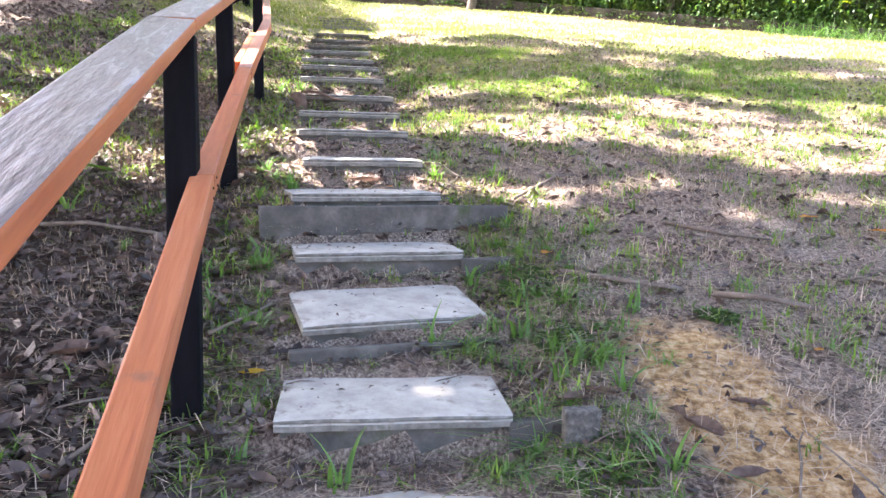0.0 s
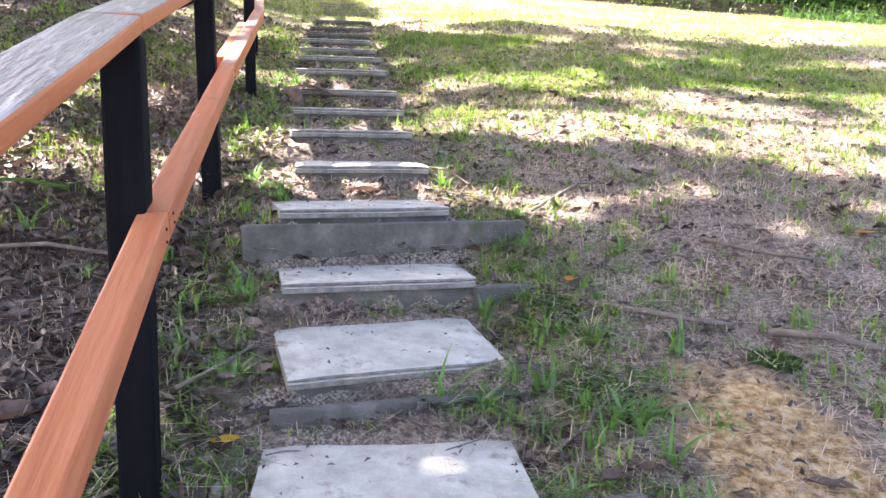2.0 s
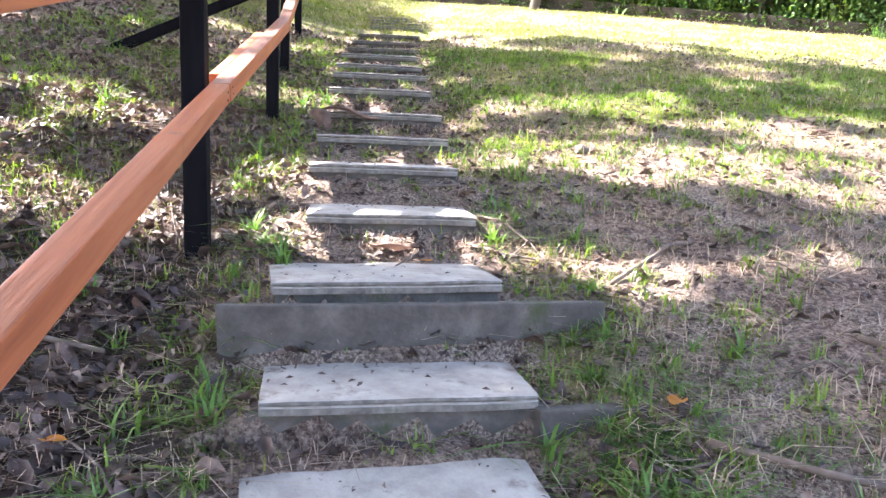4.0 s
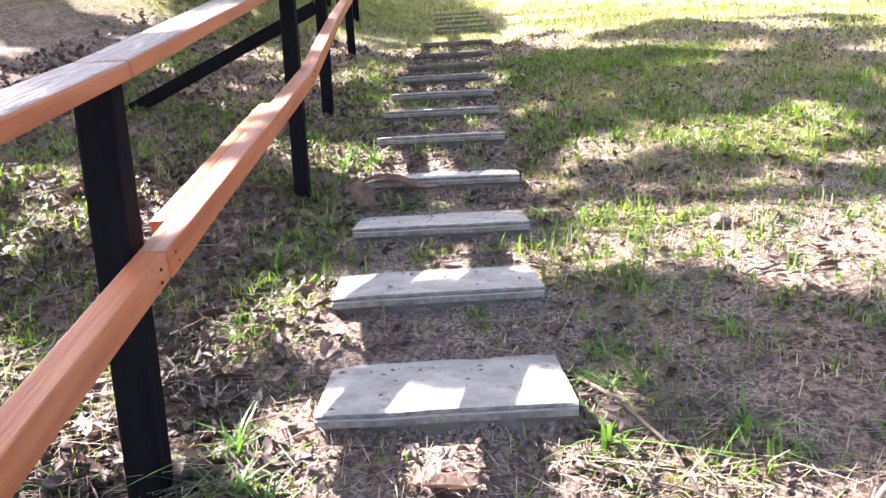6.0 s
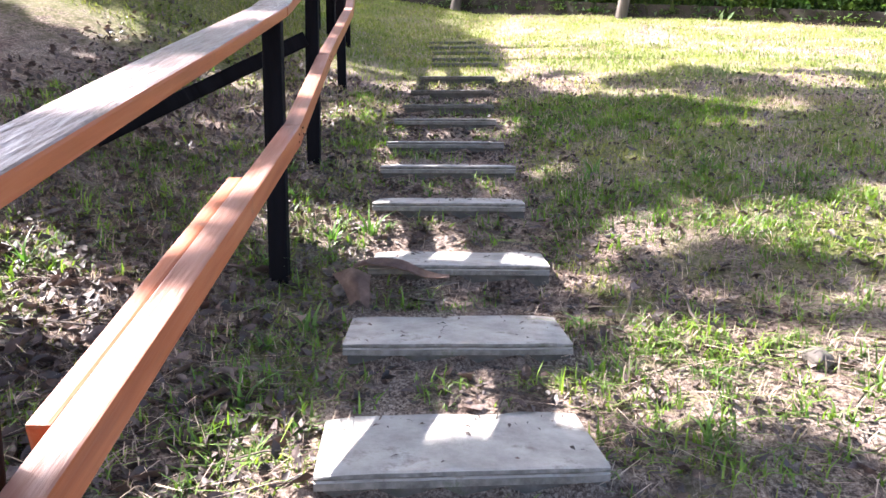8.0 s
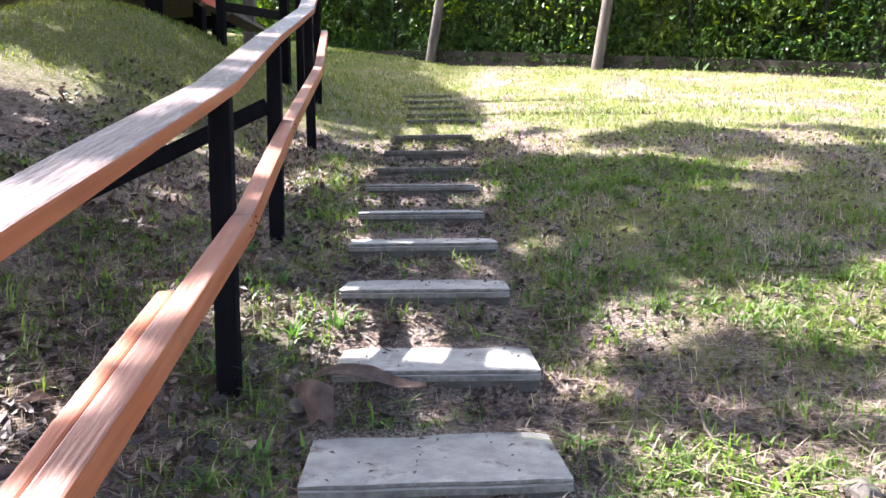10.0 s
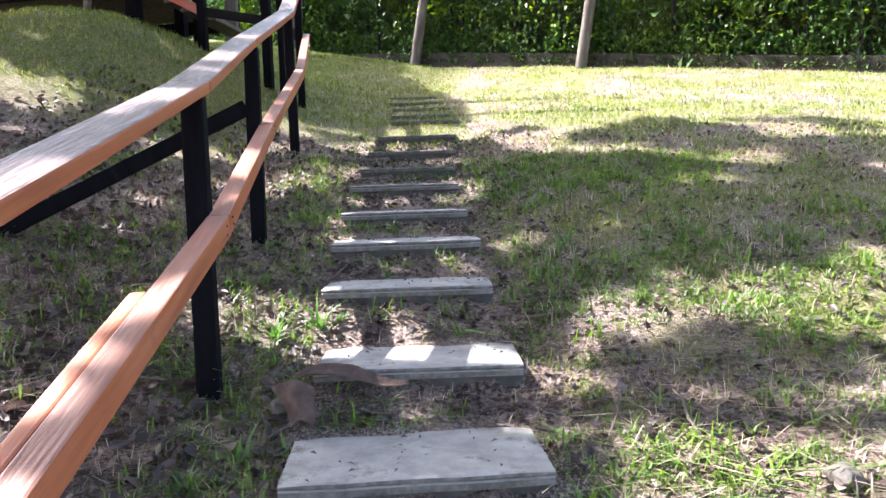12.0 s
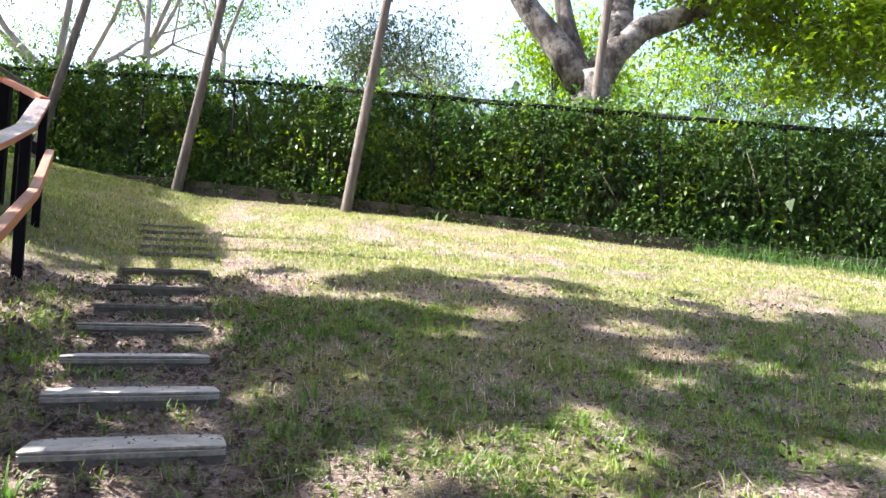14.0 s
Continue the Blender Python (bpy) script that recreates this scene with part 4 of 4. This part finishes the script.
# Two grass tones: the lawn's paler for sun, the bank's darker for shade.
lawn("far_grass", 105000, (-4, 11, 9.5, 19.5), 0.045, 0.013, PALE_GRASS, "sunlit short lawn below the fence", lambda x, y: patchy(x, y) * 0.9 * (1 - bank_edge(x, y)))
lawn("shaded_bank_grass", 60000, (-7.5, 0, 9.2, 19.5), 0.05, 0.011, GRASS, "green grass on the bank and round the sunken steps, in a darker tone for shade", lambda x, y: patchy(x, y) * bank_edge(x, y))
lawn("side_grass", 38000, (4.5, 11, 3, 9.5), 0.04, 0.012, PALE_GRASS, "short patchy green grass on the slope", patchy)
lawn("dry_grass", 210000, (-3.0, 4.2, 0.8, 9.5), 0.045, 0.0038, DRY_GRASS, "dry straw and dead grass on the earth", lambda x, y: (0.1 + 0.55 * smooth(0.45, 0.75, 0.5 + 0.5 * fbm(x, y, 1.6, 31))) * (1 - 0.6 * turf_at(x, y)) + 0.22 * smooth(5.5, 4.0, y), 2.2, 1)
lawn("far_dry_grass", 130000, (-6, 10, 9, 18), 0.06, 0.009, DRY_GRASS, "dry straw in the lawn", lambda x, y: (0.1 + 0.5 * smooth(0.45, 0.75, 0.5 + 0.5 * fbm(x, y, 1.0, 31))) * 0.6 * smooth(-3.2, -1.5, x + 0.15 * (y - 9)), 1.6)


def weeds(name, n, region, share, blades_each, length, width, spread, mat, label, lean=0.9):
    """Small tufts of blades, each tuft rooted round one spot."""
    x, y = scatter(n, *region)
    keep = (RNG.uniform(0, 1, n) < share(x, y)) & off_slabs(x, y, 0.01)
    x, y = x[keep], y[keep]
    size = np.repeat(RNG.uniform(0.55, 1.5, len(x)), blades_each)
    x, y = np.repeat(x, blades_each), np.repeat(y, blades_each)
    x, y = x + RNG.normal(0, spread, len(x)), y + RNG.normal(0, spread, len(x))
    ok = off_slabs(x, y, 0.0)
    x, y, size = x[ok], y[ok], size[ok]
    v, f = blades(x, y, terrain(x, y) - 0.004, length * size, width * (0.6 + 0.4 * size), lean, 2)
    tagged(sheet(name, v, f, mat), label, "weeds", kind="stuff")


def weed_share(x, y):
    """Weeds grow in patches: over the slope, beside the steps and on the earth between them."""
    side = stair_side(x, y)
    patch = smooth(0.38, 0.62, 0.5 + 0.62 * fbm(x, y, 1.25, 41, 4))
    beside = np.exp(-((np.abs(side) - 0.62) / 0.24) ** 2) * smooth(1.2, 2.0, y)
    slope = smooth(0.5, 0.9, side) * (0.30 + 0.5 * smooth(4.5, 7.0, y))
    bank = smooth(-0.6, -0.9, side) * (0.05 + 0.55 * smooth(3.0, 4.5, y) * smooth(9.5, 8.0, y))
    between = 0.42 * (np.abs(side) < 0.45)
    return np.clip((0.35 + 0.65 * patch) * np.maximum(beside * 0.9, between) + patch * np.maximum(slope, bank), 0, 1) * (1 - 0.9 * np.clip(sand_at(x, y) * 1.4, 0, 1))


weeds("ground_cover", 22000, (-4.0, 4.6, 1.3, 9.5), weed_share, 8, 0.05, 0.0075, 0.022, COVER, "low tufts of green weeds and grass on the slope", 1.3)
weeds("dry_tufts", 9000, (-2.5, 4.6, 1.3, 9.5), lambda x, y: 0.5 * smooth(0.4, 0.62, 0.5 + 0.6 * fbm(x, y, 1.8, 47, 3)) * smooth(0.4, 0.8, np.abs(stair_side(x, y))), 7, 0.055, 0.0045, 0.02, DRY_GRASS, "tufts of dry bleached grass on the slope", 1.8)


def litter(name, n, region, size, share, label, mat=None, spread=0.35):
    x, y = scatter(n, *region)
    keep = RNG.uniform(0, 1, n) < share(x, y) * (1 - 0.5 * np.clip(sand_at(x, y), 0, 1))
    x, y = x[keep], y[keep]
    ok = off_slabs(x, y, 0.01)
    x, y = x[ok], y[ok]
    c = np.stack((x, y, terrain(x, y) + 0.012 + 0.006 * RNG.uniform(0, 1, len(x))), 1)
    v, f = curled_leaves(c, size, spread, 0.46)
    tagged(sheet(name, v, f, mat or LITTER), label, "leaf litter", kind="stuff")


def left_share(x, y):
    d = rail_x(y) + 0.1 - x
    return smooth(-0.35, 0.2, d) * (0.85 - 0.45 * smooth(6, 9, y)) * smooth(-5.2, -4.2, x - 0.1 * (y - 8))


litter("leaf_litter", 30000, (-4.6, 0.2, 0.2, 10), 0.055, left_share, "deep brown dead leaves under the handrail", None, 0.6)
litter("large_leaf_litter", 5200, (-3.2, 0.2, 0.6, 6), 0.08, left_share, "large curled brown dead leaves on the bank")
litter("leaf_crumbs", 64000, (-2.2, 4.8, 1.0, 10.5), 0.035, lambda x, y: 0.26 + 0.4 * smooth(1.2, 0.5, np.abs(stair_side(x, y))) + 0.3 * (np.abs(stair_side(x, y)) < 0.45), "small brown leaf crumbs on the earth")
litter("scattered_leaves", 3600, (-1.5, 4.0, 1.2, 7.0), 0.06, lambda x, y: 0.35 + 0.5 * smooth(1.4, 0.4, np.abs(stair_side(x, y))), "scattered dry brown leaves on the slope")


def crumbs_on_slabs():
    pts = []
    for lx, ly, rx, ry, h, depth, rise in STEPS[:12]:
        n = 46
        u, v = RNG.uniform(0.02, 0.98, n), RNG.uniform(0, 1, n) ** 0.6 * depth
        w = math.hypot(rx - lx, ry - ly)
        x = lx + (rx - lx) * u - (ry - ly) / w * v
        y = ly + (ry - ly) * u + (rx - lx) / w * v
        pts.append(np.stack((x, y, h + 0.004 + rise * v / depth), 1))
    v, f = leaves_at(np.concatenate(pts), 0.022, 0.1, 0.2, 0.4)
    tagged(sheet("slab_crumbs", v, f, LITTER), "tiny dry leaf bits lying on the step slabs", "leaf litter", kind="stuff")


crumbs_on_slabs()


def twigs(name, n, region, length, share, label):
    bm = bmesh.new()
    x, y = scatter(n, *region)
    keep = RNG.uniform(0, 1, n) < share(x, y)
    for px, py in zip(x[keep], y[keep]):
        a, ln = RNG.uniform(0, 6.28), length * RNG.uniform(0.4, 1.6)
        pts = []
        for t in (-0.5, -0.1, 0.25, 0.5):
            qx, qy = px + math.cos(a) * ln * t + RNG.normal(0, 0.03) * ln, py + math.sin(a) * ln * t + RNG.normal(0, 0.03) * ln
            pts.append((qx, qy, at_ground(qx, qy) + 0.01 + 0.02 * RNG.uniform()))
        r = 0.0025 + 0.004 * RNG.uniform() ** 2
        tube(pts, [r, r, r * 0.8, r * 0.5], 4, bm)
    tagged(link(name, bm, TWIG), label, "twigs", kind="stuff")


twigs("twigs", 620, (-3.0, 3.0, 0.8, 7), 0.24, lambda x, y: 0.35 + 0.65 * (x < rail_x(y) + 0.1), "dry grey-brown twigs scattered on the ground")


# ---- tufts of broad grass beside the steps ----
def tuft_mesh(n, length, width, lean):
    v, f = blades(RNG.normal(0, 0.025, n), RNG.normal(0, 0.025, n), np.full(n, -0.01), length, width, lean, 5)
    return v, f


TUFTS = []
for n, length, width, lean in ((16, 0.13, 0.014, 1.3), (24, 0.10, 0.010, 1.5), (10, 0.17, 0.018, 1.2), (30, 0.08, 0.008, 1.4), (20, 0.14, 0.011, 1.6)):
    v, f = tuft_mesh(n, length, width, lean)
    ob = sheet("grass_tuft", v, f, BLADE)
    TUFTS.append(tagged(ob, "tuft of broad green grass blades beside the steps", "grass tuft", "grass tufts beside the steps"))


def plant_tufts():
    spots = [(0.02, 2.62, 2), (-0.02, 3.12, 4), (0.18, 3.18, 0), (0.36, 2.68, 2), (0.50, 2.55, 0), (0.62, 2.45, 4), (0.40, 3.0, 1), (0.55, 2.9, 0), (-0.55, 1.95, 2), (-0.62, 2.25, 4),
             (-0.72, 2.62, 0), (-0.70, 2.85, 1), (-0.38, 2.34, 0), (-0.46, 2.30, 3), (-0.22, 1.84, 2), (-0.5, 1.7, 0), (0.3, 1.7, 2), (0.45, 1.9, 1), (0.75, 2.15, 0), (-0.95, 3.75, 0), (-0.98, 3.95, 4),
             (-1.0, 4.1, 2), (-0.40, 4.62, 0), (-0.05, 4.32, 0), (-1.25, 6.5, 4), (-1.32, 6.45, 2), (0.05, 5.5, 4), (-1.42, 5.45, 0)]
    for x, y in zip(*scatter(170, -2.6, 2.6, 1.6, 7.4)):
        d = abs(float(stair_side(np.array([x]), np.array([y]))[0]))
        if RNG.uniform() < (0.85 if 0.42 < d < 0.95 else 0.12 if d > 0.95 else 0.0) and float(sand_at(x, y)) < 0.4:
            spots.append((x, y, int(RNG.integers(0, 5))))
    for x, y in zip(*scatter(60, 0.15, 0.85, 1.7, 3.7)):
        if float(sand_at(x, y)) < 0.5:
            spots.append((x, y, int(RNG.integers(0, 5))))
    for x, y in zip(*scatter(22, -0.95, -0.6, 1.9, 4.4)):
        spots.append((x - 0.1 * (y - 2), y, int(RNG.integers(0, 5))))
    spots = [q for q in spots if off_slabs(np.array([q[0]]), np.array([q[1]]), 0.015)[0]]
    used = set()
    for x, y, k in spots:
        s = RNG.uniform(0.5, 0.95)
        m = pose(x, y, at_ground(x, y), 0, 0, RNG.uniform(0, 360))
        if k not in used:
            used.add(k)
            TUFTS[k].matrix_basis = m
        else:
            c = copy_thing(TUFTS[k], m)
            c.scale = (s, s, s)


plant_tufts()


# ---- single things on the ground ----
def dead_leaf(name, length, width, mat, curl):
    """A leaf with a midrib fold, curled edges and a stalk."""
    bm = bmesh.new()
    n = 7
    rows_ = []
    for i in range(n + 1):
        t = i / n
        w = width * 0.5 * max(math.sin(math.pi * min(t * 0.92 + 0.06, 1)) ** 0.8, 0.04)
        row = []
        for j in (-1, -0.5, 0, 0.5, 1):
            p = Vector(((t - 0.5) * length, j * w, abs(j) ** 1.5 * w * curl + 0.25 * length * curl * (t - 0.5) ** 2))
            p.z += 0.06 * length * noise.noise(p * 30 + Vector((length * 90, 0, 0)))
            row.append(bm.verts.new(p))
        rows_.append(row)
    for a, b in zip(rows_, rows_[1:]):
        for j in range(4):
            bm.faces.new((a[j], a[j + 1], b[j + 1], b[j]))
    bmesh.ops.solidify(bm, geom=bm.faces[:], thickness=0.0012)
    tube([(-0.48 * length, 0, 0.002), (-0.62 * length, 0.02 * length, 0.006)], [0.0016, 0.001], 4, bm)
    return link(name, bm, mat)


def lay(ob, x, y, rz, lift=0.012, rx=0, ry=0):
    ob.matrix_basis = pose(x, y, at_ground(x, y) + lift, rx, ry, rz)
    return ob


for x, y, rz, ln, mat, lab in ((-0.60, 2.32, 20, 0.085, YELLOW_LEAF, "yellow"), (0.53, 3.30, 60, 0.09, ORANGE_LEAF, "orange"), (2.02, 3.86, 10, 0.10, ORANGE_LEAF, "orange"), (2.35, 3.72, -20, 0.11, ORANGE_LEAF, "yellow"), (1.47, 2.55, 40, 0.05, ORANGE_LEAF, "orange"), (-0.28, 4.86 - 0.9, 30, 0.05, ORANGE_LEAF, "orange"), (-1.30, 1.95, 70, 0.07, YELLOW_LEAF, "yellow"), (-1.1, 2.9, 15, 0.06, ORANGE_LEAF, "orange")):
    tagged(lay(dead_leaf("fallen_leaf", ln, ln * 0.62, mat, 0.3), x, y, rz, 0.03), f"fallen {lab} leaf lying on the earth", "leaf", "fallen leaves")
for x, y, rz, ln, wd in ((0.52, 2.22, 30, 0.13, 0.06), (0.60, 2.25, -40, 0.12, 0.05), (0.88, 2.05, 110, 0.17, 0.08), (-0.58, 2.66, 80, 0.10, 0.04), (-1.22, 2.30, 35, 0.16, 0.11), (-1.05, 2.22, -60, 0.15, 0.10), (0.10, 2.36, 70, 0.10, 0.04), (-0.02, 2.34, 120, 0.11, 0.03), (0.42, 2.46, 15, 0.1, 0.045), (-0.76, 3.04, 100, 0.13, 0.06), (1.08, 2.2, -20, 0.13, 0.04), (-0.42, 4.05, 10, 0.2, 0.07), (-0.2, 4.78, 60, 0.1, 0.05), (0.95, 1.85, 20, 0.15, 0.06), (0.75, 1.95, 75, 0.13, 0.05)):
    tagged(lay(dead_leaf("fallen_leaf", ln, wd, DEAD_LEAF, 0.7), x, y, rz, 0.02), "large curled brown dead leaf on the earth", "leaf", "fallen leaves")


def palm_sheath():
    """A dry palm sheath lying along a step's edge: a trough tapering to a tail, its broad end folded down over the edge."""
    bm = bmesh.new()
    n, m = 22, 12
    rows_ = []
    for i in range(n + 1):
        t = i / n
        row = []
        for j in range(m + 1):
            v = j / m - 0.5
            w = 0.19 * (1 - 0.8 * smooth(0.25, 1.0, t)) * (0.75 + 0.25 * smooth(0.0, 0.15, t))
            roll = 2.2 * v * (0.35 + 0.65 * t)
            p = Vector((t * 0.40, math.sin(roll) * w * 0.55 + 0.02 * t, 0.012 + (1 - math.cos(roll)) * w * 0.4 + 0.02 * math.sin(5 * t)))
            p += noise.noise_vector(p * 9) * 0.012 + noise.noise_vector(p * 30) * 0.004
            row.append(bm.verts.new(p))
        rows_.append(row)
    flap = []
    for i in range(10):
        t = i / 9
        row = []
        for j in range(m + 1):
            v = j / m - 0.5
            p = Vector((0.02 + v * 0.15 * (1 - 0.45 * t) + 0.05 * t, -0.075 - 0.11 * t, 0.02 - 0.075 * t * t - 0.02 * t + 0.015 * math.cos(5 * v)))
            p += noise.noise_vector(p * 11 + Vector((3, 1, 0))) * 0.012
            row.append(bm.verts.new(p))
        flap.append(row)
    for block in (rows_, flap):
        for p, q in zip(block, block[1:]):
            for j in range(m):
                bm.faces.new((p[j], p[j + 1], q[j + 1], q[j]))
    bmesh.ops.solidify(bm, geom=bm.faces[:], thickness=0.003)
    ob = link("palm_sheath", bm, DEAD_LEAF)
    ob.matrix_basis = pose(-1.25, 5.915, 2.15, 8, 4, 6)
    tagged(ob, "dry brown palm sheath folded over a concrete step's edge", "palm sheath")


palm_sheath()


def stick(name, pts, r, label):
    pts = [Vector((x, y, at_ground(x, y) + dz)) for x, y, dz in pts]
    tagged(link(name, tube(pts, [r * (1 - 0.5 * i / len(pts)) for i in range(len(pts))], 7, None, 0.2), TWIG), label, "stick", "sticks on the ground")


stick("fallen_branch", [(0.58, 3.17, 0.02), (0.85, 3.08, 0.025), (1.10, 3.02, 0.02)], 0.014, "fallen grey stick on the slope")
stick("fallen_branch", [(1.22, 2.99, 0.02), (1.42, 2.95, 0.025), (1.62, 2.88, 0.02)], 0.017, "fallen grey stick on the slope")
stick("fallen_branch", [(1.2, 3.72, 0.015), (1.45, 3.62, 0.02), (1.7, 3.58, 0.01)], 0.010, "thin fallen stick on the slope")
stick("fallen_branch", [(-0.98, 1.75, 0.02), (-0.85, 1.98, 0.05), (-0.74, 2.12, 0.03)], 0.008, "pale dry stick beside the post")
stick("fallen_branch", [(-0.82, 2.5, 0.02), (-0.72, 2.66, 0.03), (-0.66, 2.80, 0.02)], 0.008, "pale dry stick among leaves")
stick("fallen_branch", [(-0.16, 4.62, 0.02), (-0.02, 4.42, 0.03), (0.12, 4.30, 0.02), (0.18, 4.12, 0.02)], 0.007, "thin crooked stick beside a step")
stick("fallen_branch", [(0.42, 4.0, 0.02), (0.62, 4.22, 0.04), (0.70, 4.35, 0.03), (0.80, 4.38, 0.02)], 0.010, "crooked dry stick on the slope")
stick("fallen_branch", [(-1.05, 5.45, 0.02), (-1.13, 5.62, 0.02)], 0.014, "short broken stick beside a step")
stick("fallen_branch", [(-2.2, 3.2, 0.03), (-1.7, 3.35, 0.05), (-1.2, 3.3, 0.03)], 0.012, "thin branch on the leaf litter")


def rock(x, y, s, label):
    bm = bmesh.new()
    bmesh.ops.create_icosphere(bm, subdivisions=3, radius=1)
    for v in bm.verts:
        v.co += noise.noise_vector(v.co * 1.3 + Vector((x * 9, y * 7, 0))) * 0.35
        v.co = Vector((v.co.x * s, v.co.y * s * 0.7, v.co.z * s * 0.5))
    ob = link("stone", bm, STONE)
    ob.matrix_basis = pose(x, y, at_ground(x, y) + s * 0.15, 0, 0, x * 200)
    tagged(ob, label, "stone", "stones on the slope")


rock(0.42, 5.62, 0.06, "small dark stone on the lit slope")
rock(-1.28, 5.86, 0.05, "small brown stone beside a step")
rock(-1.5, 4.0, 0.04, "small dark stone in the leaf litter")


def moss_patch(x, y, rx, ry):
    bm = bmesh.new()
    n = 260
    for k in range(n):
        a, r = RNG.uniform(0, 6.28), math.sqrt(RNG.uniform())
        px, py = x + math.cos(a) * r * rx, y + math.sin(a) * r * ry
        pz = at_ground(px, py)
        for q in range(5):
            b = RNG.uniform(0, 6.28)
            t = Vector((math.cos(b), math.sin(b), RNG.uniform(0.4, 1.4))).normalized() * RNG.uniform(0.012, 0.028)
            w = Vector((-math.sin(b), math.cos(b), 0)) * 0.006
            p = Vector((px, py, pz - 0.002))
            bm.faces.new([bm.verts.new(c) for c in (p, p + t * 0.6 + w, p + t, p + t * 0.6 - w)])
    tagged(link("moss", bm, MOSS), "dense low green moss on the earth bank", "moss", kind="stuff")


moss_patch(0.58, 1.92, 0.16, 0.14)
moss_patch(0.52, 2.62, 0.12, 0.10)
moss_patch(0.42, 3.12, 0.12, 0.12)
moss_patch(1.18, 2.82, 0.09, 0.06)


def broad_plant():
    """A plant with long strap leaves on the bank."""
    th = base("strap_leaf_plant", -2.05, 2.75, at_ground(-2.05, 2.75))
    for k, (a, ln) in enumerate(((-40, 1.35), (20, 1.0), (100, 0.9), (170, 1.05), (-130, 0.95))):
        bm = bmesh.new()
        prev = None
        for i in range(9):
            t = i / 8
            x, z = ln * (0.25 * t + 0.45 * t * t), ln * (1.35 * t - 0.85 * t * t)
            w = 0.035 * math.sin(math.pi * (0.08 + 0.9 * t)) + 0.003
            row = [bm.verts.new((x, -w, z)), bm.verts.new((x, 0, z - 0.012)), bm.verts.new((x, w, z))]
            if prev:
                bm.faces.new((prev[0], prev[1], row[1], row[0]))
                bm.faces.new((prev[1], prev[2], row[2], row[1]))
            prev = row
        ob = part("leaf", bm, BLADE, th, flat=False)
        ob.matrix_basis = pose(0, 0, -0.02, 0, 0, a)
    tagged(th, "green strap-leaved plant growing on the littered bank", "plant")


broad_plant()
